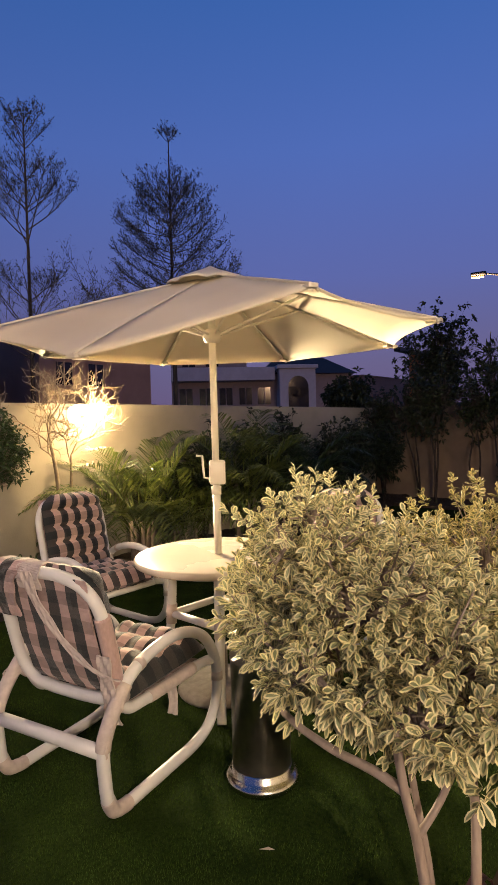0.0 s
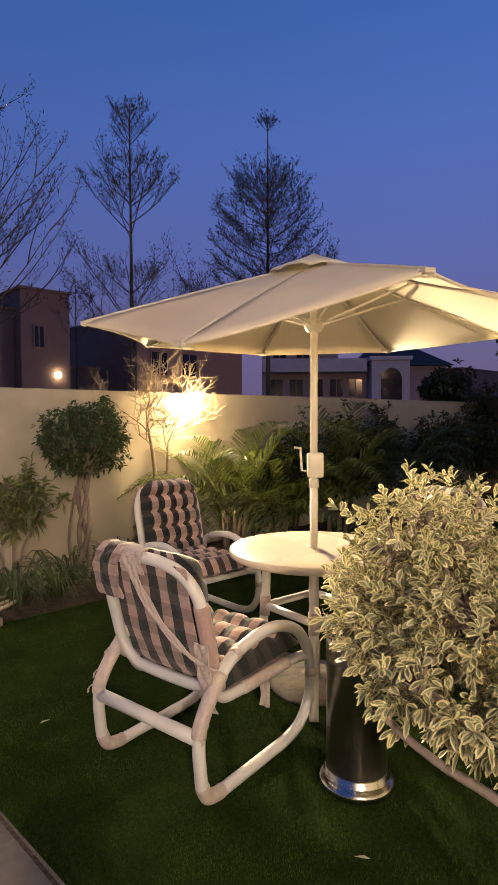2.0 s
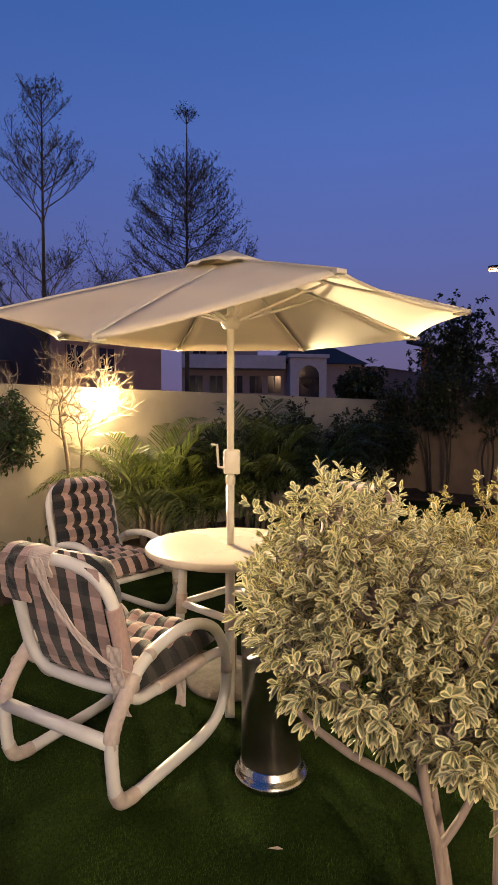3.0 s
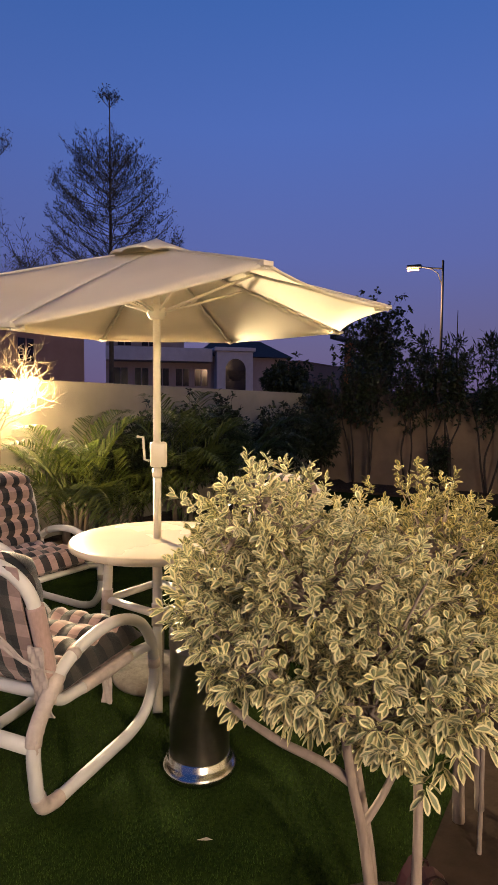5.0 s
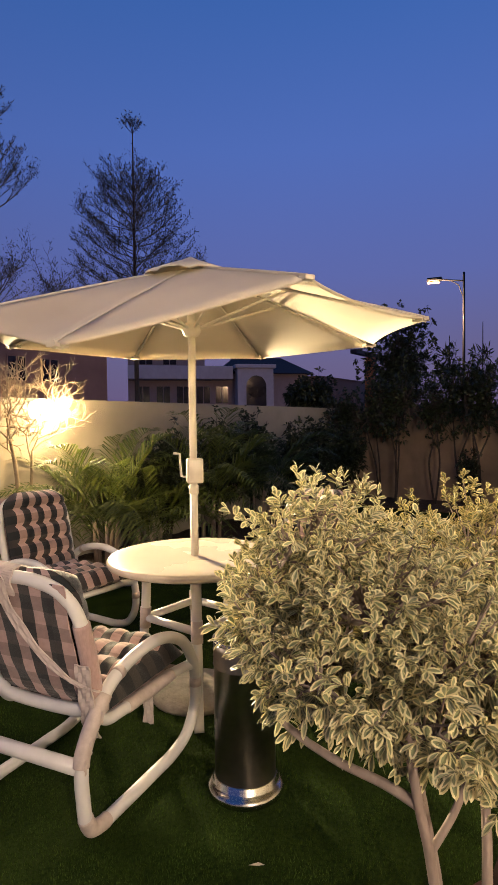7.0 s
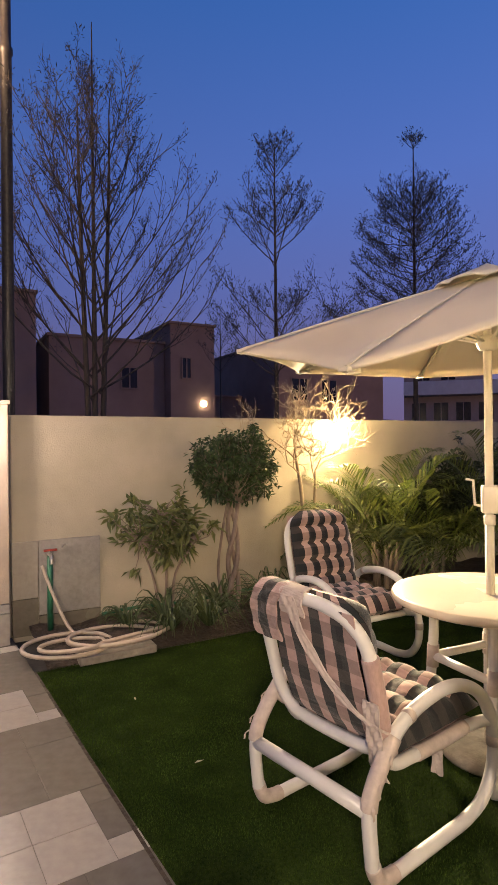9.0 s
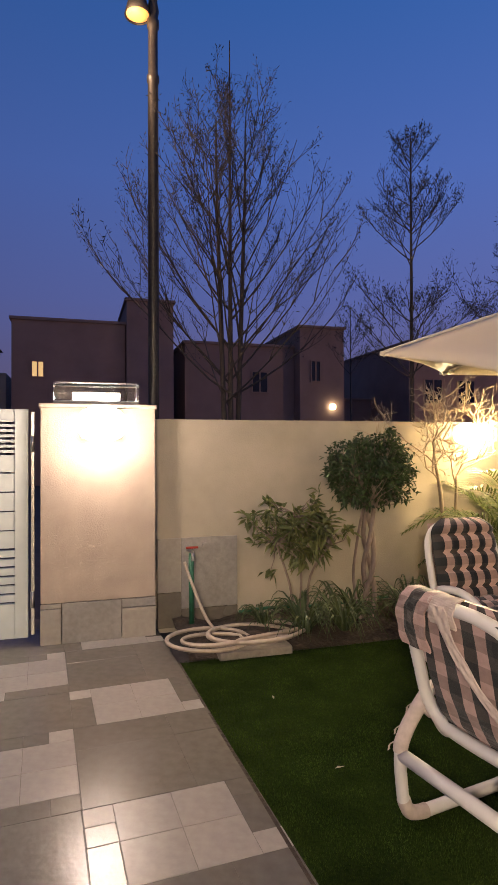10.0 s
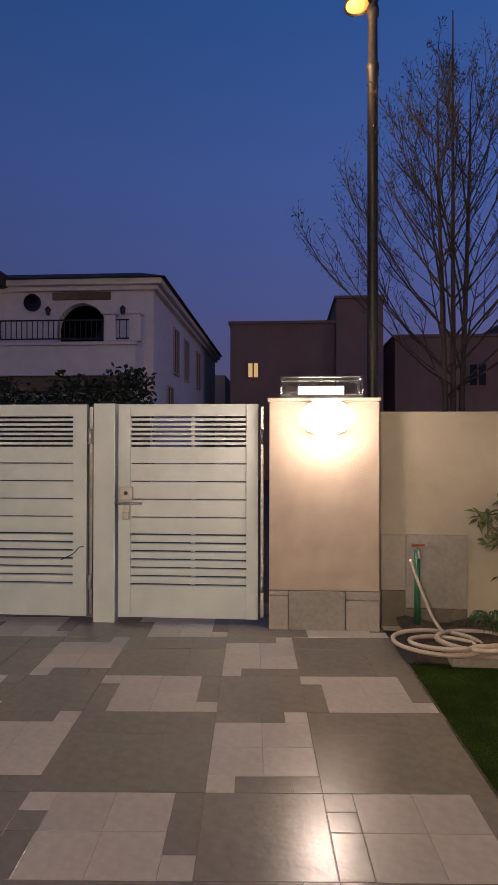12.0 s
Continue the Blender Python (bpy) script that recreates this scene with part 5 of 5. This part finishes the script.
# ---- buildings ----
def window_unit(parent, x, y, z, w, h, face="y", lit=False, frame_mat=None):
    """A recessed window with frame and pane on a wall facing -y (or +x)."""
    m = pose(x, y, z) if face == "y" else pose(x, y, z, 0, 0, 90)
    fr = bmesh.new()
    for a in ((-w / 2 - 0.06, -w / 2, -0.06, h + 0.06), (w / 2, w / 2 + 0.06, -0.06, h + 0.06), (-w / 2, w / 2, h, h + 0.06), (-w / 2, w / 2, -0.06, 0.0), (-0.03, 0.03, 0, h)):
        box(a[0], a[1], -0.05, 0.02, a[2], a[3], 0, fr)
    win = part("window", fr, frame_mat or M_HOUSE2, parent)
    win.matrix_basis = m
    part("pane", box(-w / 2, w / 2, -0.012, 0.004, 0, h), M_LITWIN if lit else M_PANE_RECESS, win, "warmly lit pane" if lit else "dark pane")


def villa_block(name, x0, x1, y0, y1, h, mat, label, wins=(), parapet=0.3):
    ob = thing(name, pose((x0 + x1) / 2, y0, -0.05), label, "house")
    w = (x1 - x0) / 2
    part("wall", box(-w, w, 0, y1 - y0, 0, h, 0.02), mat, ob)
    part("roof", box(-w - 0.08, w + 0.08, -0.08, y1 - y0 + 0.08, h, h + parapet * 0.4, 0.01), mat, ob)
    for wx, wz, ww, wh, lit in wins:
        window_unit(ob, wx - (x0 + x1) / 2, -0.012, wz, ww, wh, "y", lit, mat)
    return ob


villa_block("far_villa", -2.25, 2.25, 25, 34, 6.75, M_BLOCK, "flat-roofed grey villa in dusk shade", [(-1.25, 4.45, 0.42, 0.6, True)])
villa_block("stair_tower", 2.28, 4.25, 24.6, 30, 7.7, M_BLOCK, "dark square stair tower on a villa roof", [])
villa_block("far_villa", 4.9, 10.1, 25.5, 36, 6.2, M_BLOCK, "dark flat-roofed villa beyond the street", [(8.4, 4.1, 0.7, 0.9, False)])
villa_block("stair_tower", 10.12, 12.35, 24.8, 31, 7.05, M_BLOCK, "dark tall villa wing beyond the street", [(10.9, 4.6, 0.4, 0.9, False)])
villa_block("low_villa", 12.6, 17.0, 30, 36, 4.2, M_BLOCK, "low dark house far down the street", [(13.8, 1.5, 0.8, 0.9, False), (15.5, 1.5, 0.8, 0.9, False)])
villa_block("far_villa", 16.6, 24.0, 26, 34, 6.9, M_BLOCK, "dark villa with a flat roof behind the trees", [(18.0, 3.8, 1.0, 1.2, False), (20.0, 3.8, 1.0, 1.2, False)])
porch_light = thing("villa_wall_lamp", pose(11.74, 24.75, 3.36), "small lit lamp on a far villa wall", "wall lamp")
part("bulb", lathe([(0.0, -0.14), (0.12, -0.1), (0.14, 0.0), (0.12, 0.1), (0.0, 0.14)], 14), M_GLOBE, porch_light, "", True)
part("bracket", box(-0.05, 0.05, 0.05, 0.14, -0.05, 0.05), M_DARK_METAL, porch_light)


def white_house():
    """Two-storey white house with cornice, arched loggia and balcony."""
    ob = thing("white_house", pose(-5.8, 16, -0.05), "white two-storey house with arched loggia and dark hipped roof", "house")
    x0, x1, D = -6.5, 2.27, 14.0
    arch_c, arch_r, floor_z = 0.22, 0.72, 4.25
    wall = bmesh.new()
    box(x0, arch_c - arch_r, 0.0, 0.3, 0, 5.95, 0, wall)
    box(arch_c + arch_r, x1, 0.0, 0.3, 0, 5.95, 0, wall)
    box(arch_c - arch_r, arch_c + arch_r, 0.0, 0.3, 0, floor_z, 0, wall)
    n = 32
    for k in range(n):
        a0, a1 = math.pi * k / n, math.pi * (k + 1) / n
        xa, xb = arch_c + arch_r * math.cos(a1), arch_c + arch_r * math.cos(a0)
        za = 4.80 + arch_r * min(math.sin(a0), math.sin(a1)) * 0.98
        box(xa, xb, 0.0, 0.3, za, 5.95, 0, wall)
    part("wall", wall, M_HOUSE, ob)
    part("side_wall", box(x1 - 0.3, x1, 0.3, D, 0, 5.95), M_HOUSE, ob)
    # shade deep in the loggia is painted on as near-black
    part("loggia_back", box(x0, x1 - 0.3, 1.6, 1.8, 0, 5.95), M_PANE_RECESS, ob, "loggia interior wall coloured near-black for its shade")
    part("cornice", box(x0, x1 + 0.28, -0.28, D, 5.95, 6.12, 0.04), M_HOUSE, ob, "white moulded cornice")
    part("cornice_step", box(x0, x1 + 0.14, -0.14, D, 5.82, 5.948, 0.03), M_HOUSE, ob)
    roof = bmesh.new()
    b = [roof.verts.new(p) for p in ((x0, -0.4, 6.12), (x1 + 0.4, -0.4, 6.12), (x1 + 0.4, D, 6.12), (x0, D, 6.12))]
    t = [roof.verts.new(p) for p in ((x0, 0.5, 6.48), (x1 - 0.5, 0.5, 6.48), (x1 - 0.5, D - 1, 6.48), (x0, D - 1, 6.48))]
    for k in range(4):
        roof.faces.new((b[k], b[(k + 1) % 4], t[(k + 1) % 4], t[k]))
    roof.faces.new(t)
    roof.faces.new(list(reversed(b)))
    part("roof", roof, M_ROOF, ob, "dark tiled hipped roof")
    part("stone_band", box(-0.62, 1.06, -0.06, -0.004, 5.58, 5.80, 0.02), M_STONE, ob, "brown stone lintel band")
    part("round_window", lathe([(0.0, -0.02), (0.19, -0.02), (0.21, 0.03), (0.25, 0.03), (0.25, -0.02)], 24), [M_PANE_RECESS], ob, "dark round window").matrix_basis = pose(-1.2, -0.03, 5.52, 90, 0, 0)
    balcony = part("balcony", box(-1.95, 2.0, -0.9, -0.004, 3.34, 4.15, 0.02), M_HOUSE, ob, "white balcony parapet")
    part("coping", box(-2.0, 2.06, -0.96, -0.85, 4.15, 4.24, 0.02), M_HOUSE, balcony)
    part("underside", box(-1.75, 1.6, -0.8, -0.03, 2.95, 3.335), M_STONE, balcony, "shaded brown soffit")
    for x in (-1.95, 1.30, 1.98):
        part("pier", box(x - 0.15, x + 0.15, -0.95, -0.70, 4.245, 4.95, 0.02), M_HOUSE, balcony)
        part("pier_cap", box(x - 0.19, x + 0.19, -0.99, -0.66, 4.953, 5.04, 0.015), M_HOUSE, balcony)
    for xa, xb in ((-1.8, 1.14), (1.46, 1.82)):
        for z in (4.32, 4.82):
            part("rail", box(xa, xb, -0.84, -0.80, z, z + 0.035), M_DARK_METAL, balcony)
        nb = int((xb - xa) / 0.14)
        for k in range(nb):
            x = xa + (k + 0.5) * (xb - xa) / nb
            part("baluster", box(x - 0.01, x + 0.01, -0.83, -0.81, 4.355, 4.819), M_DARK_METAL, balcony)
    for x in (-0.72, 1.42):
        lantern = part("lantern", lathe([(0.0, -0.12), (0.05, -0.1), (0.085, 0.06), (0.06, 0.10), (0.0, 0.16)], 8), M_DARK_METAL, ob, "dark wall lantern")
        lantern.matrix_basis = pose(x, -0.1, 5.25)
    for y, z, w, h in ((3.2, 3.9, 0.8, 1.4), (5.2, 3.9, 0.8, 1.4), (8.0, 3.9, 0.9, 1.4), (2.2, 2.4, 0.8, 0.9)):
        window_unit(ob, x1 + 0.012, y, z, w, h, "x")
    part("far_wing", box(x1 - 0.4, x1 + 0.5, D + 0.3, D + 9, 0, 5.2, 0.03), M_HOUSE, ob, "white rear wing")
    part("left_wing", box(x0, -2.1, -1.6, -0.004, 0, 5.9, 0.02), M_HOUSE, ob, "white projecting wing")
    part("left_wing_roof", box(x0, -1.85, -1.9, 0.0, 5.905, 6.3, 0.1), M_ROOF, ob)
    return ob


white_house()
hedge_rng = np.random.default_rng(77)
hedge = thing("street_hedge", pose(-6.0, 9.5, -0.05), "dark clipped hedge beyond the gate", "hedge")
HN = 11000
hp = np.stack([hedge_rng.uniform(-3.5, 3.9, HN), hedge_rng.normal(0, 0.35, HN), 0.6 + 1.92 * hedge_rng.random(HN) ** 0.6], 1)
hp[:, 2] += 0.16 * np.sin(hp[:, 0] * 2.3) + 0.10 * np.sin(hp[:, 0] * 5.1 + 1)
leaves("foliage", hp, unit(hedge_rng.normal(0, 1, (HN, 3)) + np.array([0, 0, 0.5])), 0.14, 0.07, M_HEDGE, hedge, hedge_rng)
part("core", box(-3.5, 3.9, -0.22, 0.22, 0.0, 2.2, 0.08), M_HEDGE, hedge, "shaded inner growth")
sticks("stems", [((x, 0, 0), (x + 0.1, 0.05, 1.6), 0.02, 0.01) for x in np.arange(-3.4, 3.9, 0.4)], M_BARK_D, hedge)


def far_house():
    """A wide pale house with a terrace, arch and tiled roof, seen over the wall."""
    ob = thing("far_house", pose(40, 30, -0.05, 0, 0, -45), "pale two-storey house with an arched porch and tiled roof", "house")
    ob.scale.z = 1.11
    part("wall", box(-7.5, 8.0, 0, 9, 0, 5.2), M_HOUSE2, ob)
    part("upper_wall", box(-7.5, -1.0, 0.5, 9, 5.2, 7.4), M_HOUSE2, ob)
    part("porch", box(1.5, 4.6, -1.6, 0.0, 0, 5.5, 0.05), M_HOUSE, ob, "white porch front")
    part("porch_cornice", box(1.3, 4.8, -1.8, 0.0, 5.505, 5.8, 0.05), M_HOUSE, ob)
    # flat dark disc and panel stand for shade inside arch and doorway
    arch = lathe([(0.0, 0.0), (0.85, 0.0), (0.85, 0.06), (0.0, 0.06)], 28)
    arch_ob = part("arch", arch, M_PANE_RECESS, ob, "dark disc painting the shade inside the arched opening")
    arch_ob.matrix_basis = pose(3.1, -1.6, 4.1, 90, 0, 0)
    part("doorway_shade", box(2.25, 3.95, -1.66, -1.602, 0.4, 4.1), M_PANE_RECESS, ob, "dark panel painting the shade inside the doorway")
    part("balcony", box(-7.5, 1.2, -1.2, 0.0, 4.7, 5.7, 0.05), M_HOUSE, ob, "pale balcony parapet")
    for x in (-6.3, -4.6, -2.9, -1.2, 0.4):
        window_unit(ob, x, -0.012, 2.9, 1.1, 1.3)
    for x in (-6.0, -4.0):
        window_unit(ob, x, 0.488, 5.9, 1.1, 1.2)
    for xa, xb, z in ((-8.0, -0.6, 7.4), (0.0, 8.5, 5.2)):
        roof = bmesh.new()
        b = [roof.verts.new(p) for p in ((xa, -0.6, z), (xb, -0.6, z), (xb, 9.5, z), (xa, 9.5, z))]
        t = [roof.verts.new(p) for p in ((xa + 2, 3.5, z + 1.6), (xb - 2, 3.5, z + 1.6))]
        for q in ((b[0], b[1], t[1], t[0]), (b[1], b[2], t[1]), (b[2], b[3], t[0], t[1]), (b[3], b[0], t[0]), (b[3], b[2], b[1], b[0])):
            roof.faces.new(q)
        part("roof", roof, M_ROOF, ob, "dark tiled roof")
    return ob


far_house()
villa_block("far_house", 47.5, 62.0, 24, 34, 5.6, M_BLOCK, "dark tiled house among trees in the distance", [(50.0, 2.6, 1.2, 1.4, False), (54.0, 2.6, 1.2, 1.4, False)])
pergola = thing("pergola", pose(52.6, 21.2, -0.05), "brick pergola column with orange lamplight put into its colour", "pergola")
part("column", box(-0.42, 0.42, -0.42, 0.42, 0, 7.6, 0.05), M_ORANGE, pergola)
part("plinth_wall", box(-1.0, 3.6, -0.5, -0.43, 0, 5.0, 0.02), M_ORANGE, pergola)
part("beam", box(-4.0, 4.0, -0.3, 0.3, 7.62, 8.0, 0.03), M_DARK_METAL, pergola)

bm = bmesh.new()
cols = []
for i in range(61):
    x = -60 + 8.0 * i
    hgt = 9 + 9 * max(0.0, noise.noise((i * 0.13, 2.0, 0))) + 2.5 * noise.noise((i * 0.5, 5.0, 0))
    ang = radians(75 - i * 2.2)
    px, py = 260 * math.cos(ang), 260 * math.sin(ang)
    cols.append((bm.verts.new((px, py, -1)), bm.verts.new((px * 1.05, py * 1.05, hgt)), bm.verts.new((px * 1.3, py * 1.3, -1))))
for a, b in zip(cols, cols[1:]):
    bm.faces.new((a[0], b[0], b[1], a[1]))
    bm.faces.new((a[1], b[1], b[2], a[2]))
setting("backdrop_hill", bm, M_HILL, "low dark hills on the horizon", "hill", True)


# ---- tiles, turf ----
U = 0.12


def tile_plan():
    """Tiles of the driveway on a lattice of small-tile widths: (x, y, width, height, light)."""
    nx, ny = 58, 66
    x_start = 8.6 - nx
    y_start = -24.5
    kind = np.zeros((nx, ny), int)
    used = np.zeros((nx, ny), bool)
    out = []

    def place(x, y, w, h, light):
        i, j = round(x - x_start), round(y - y_start)
        if 0 <= i and i + w <= nx and 0 <= j and j + h <= ny and not used[i:i + w, j:j + h].any():
            used[i:i + w, j:j + h] = True
            out.append((x, y, w, h, light))
    for row in range(-10, 10):
        near = 16.5 + 5 * row
        shift = -6.4 if row % 2 == 0 else -1.4
        for col in range(-8, 4):
            x = shift + 10 * col
            for a in (0, 2):
                for b in (0, 2):
                    place(x + a, near + b, 2, 2, True)
            if row % 2 == 0:
                place(x - 1, near + 3, 1, 1, True)
                place(x + 4, near, 1, 1, True)
            else:
                place(x + 3, near + 4, 1, 1, True)
                place(x, near - 1, 1, 1, True)
    for w, h in ((4, 4), (4, 2), (2, 4), (3, 2), (2, 2), (1, 2), (2, 1), (1, 1)):
        for j in range(ny):
            for i in range(nx):
                place(i + x_start, j + y_start, w, h, False)
    return out


tile_meshes = {}
TURN = Matrix.Translation((0.518, 2.512, 0)) @ Matrix.Rotation(0.055, 4, "Z") @ Matrix.Translation((-0.5, -2.5, 0))


def tile_mesh(w, h, light):
    key = (w, h, light)
    if key not in tile_meshes:
        g = 0.0009
        bm = bmesh.new()
        x1, y1 = w * U - g, h * U - g
        e = 0.0018
        lo = [bm.verts.new(p) for p in ((g, g, -0.004), (x1, g, -0.004), (x1, y1, -0.004), (g, y1, -0.004))]
        mid = [bm.verts.new(p) for p in ((g, g, 0.004), (x1, g, 0.004), (x1, y1, 0.004), (g, y1, 0.004))]
        hi = [bm.verts.new(p) for p in ((g + e, g + e, 0.0052), (x1 - e, g + e, 0.0052), (x1 - e, y1 - e, 0.0052), (g + e, y1 - e, 0.0052))]
        for a, b in ((lo, mid), (mid, hi)):
            for k in range(4):
                bm.faces.new((a[k], a[(k + 1) % 4], b[(k + 1) % 4], b[k]))
        bm.faces.new(hi)
        me = bpy.data.meshes.new("tile")
        bm.to_mesh(me)
        bm.free()
        me.materials.append(M_TILE_L if light else M_TILE_D)
        tile_meshes[key] = me
    return tile_meshes[key]


pavement = bpy.data.objects["pavement"]
near_tiles = 0
far_v, far_f, far_s = [], [], []
plan = tile_plan()
plan.sort(key=lambda q: abs(q[0] * U + 0.4) + 0.7 * abs(q[1] * U - 3.0))
for x, y, w, h, light in plan:
    if near_tiles < 300:
        near_tiles += 1
        ob = new("tile", tile_mesh(w, h, light))
        ob.parent = pavement
        ob.location = TURN @ Vector((x * U, y * U, 0.0))
        ob.rotation_euler = (radians(0.12) * math.sin(x * 7 + y), radians(0.12) * math.cos(y * 5 + x), 0.055)
    else:
        me = tile_mesh(w, h, light)
        o = len(far_v)
        far_v += [tuple(TURN @ Vector((v.co.x + x * U, v.co.y + y * U, v.co.z))) for v in me.vertices]
        far_f += [tuple(o + i for i in p.vertices) for p in me.polygons]
        far_s += [0 if light else 1] * len(me.polygons)
tagged(raw("far_tiles", far_v, far_f, [M_TILE_LJ, M_TILE_DJ], pavement, slots=far_s), kind="stuff")

rng = np.random.default_rng(11)
N = 200000
gx = 1.052 + 3.2 * rng.random(N) ** 1.15
gy = 0.28 + 3.66 * rng.random(N)
gx -= 0.045 * (gy - 2.46)
h = rng.uniform(0.006, 0.014, N)
lean_a, lean_r = rng.uniform(0, 6.283, N), rng.uniform(0.0, 0.009, N)
wd_a = rng.uniform(0, 6.283, N)
bx, by = 0.0014 * np.cos(wd_a), 0.0014 * np.sin(wd_a)
z0 = np.full(N, -0.001)
pts = np.stack([np.stack([gx - bx, gy - by, z0], 1), np.stack([gx + bx, gy + by, z0], 1),
                np.stack([gx + lean_r * np.cos(lean_a), gy + lean_r * np.sin(lean_a), h], 1)], 1).reshape(-1, 3)
me = bpy.data.meshes.new("turf")
me.vertices.add(3 * N)
me.vertices.foreach_set("co", pts.ravel())
me.loops.add(3 * N)
me.loops.foreach_set("vertex_index", np.arange(3 * N))
me.polygons.add(N)
me.polygons.foreach_set("loop_start", np.arange(N) * 3)
me.update(calc_edges=True)
me.materials.append(M_BLADE)
tagged(new("turf", me), "short artificial grass blades covering the lawn", "grass", kind="stuff")
litter = thing("fallen_leaf", pose(1.62, 0.62, 0.022, 0, 8, 30), "dry fallen leaf lying on the lawn", "leaf")
bm = bmesh.new()
q = [bm.verts.new(p) for p in ((-0.026, 0, 0), (-0.006, -0.007, 0.004), (0.026, 0, 0.002), (-0.006, 0.007, 0.004))]
bm.faces.new(q)
part("blade", bm, M_HOSE, litter).modifiers.new("leaf", "SOLIDIFY").thickness = 0.001
for x, y, a in ((1.45, 2.42, 10), (1.40, 3.2, 80), (1.85, 0.9, 120)):
    copy_thing(litter, pose(x, y, 0.02, 0, 6, a))
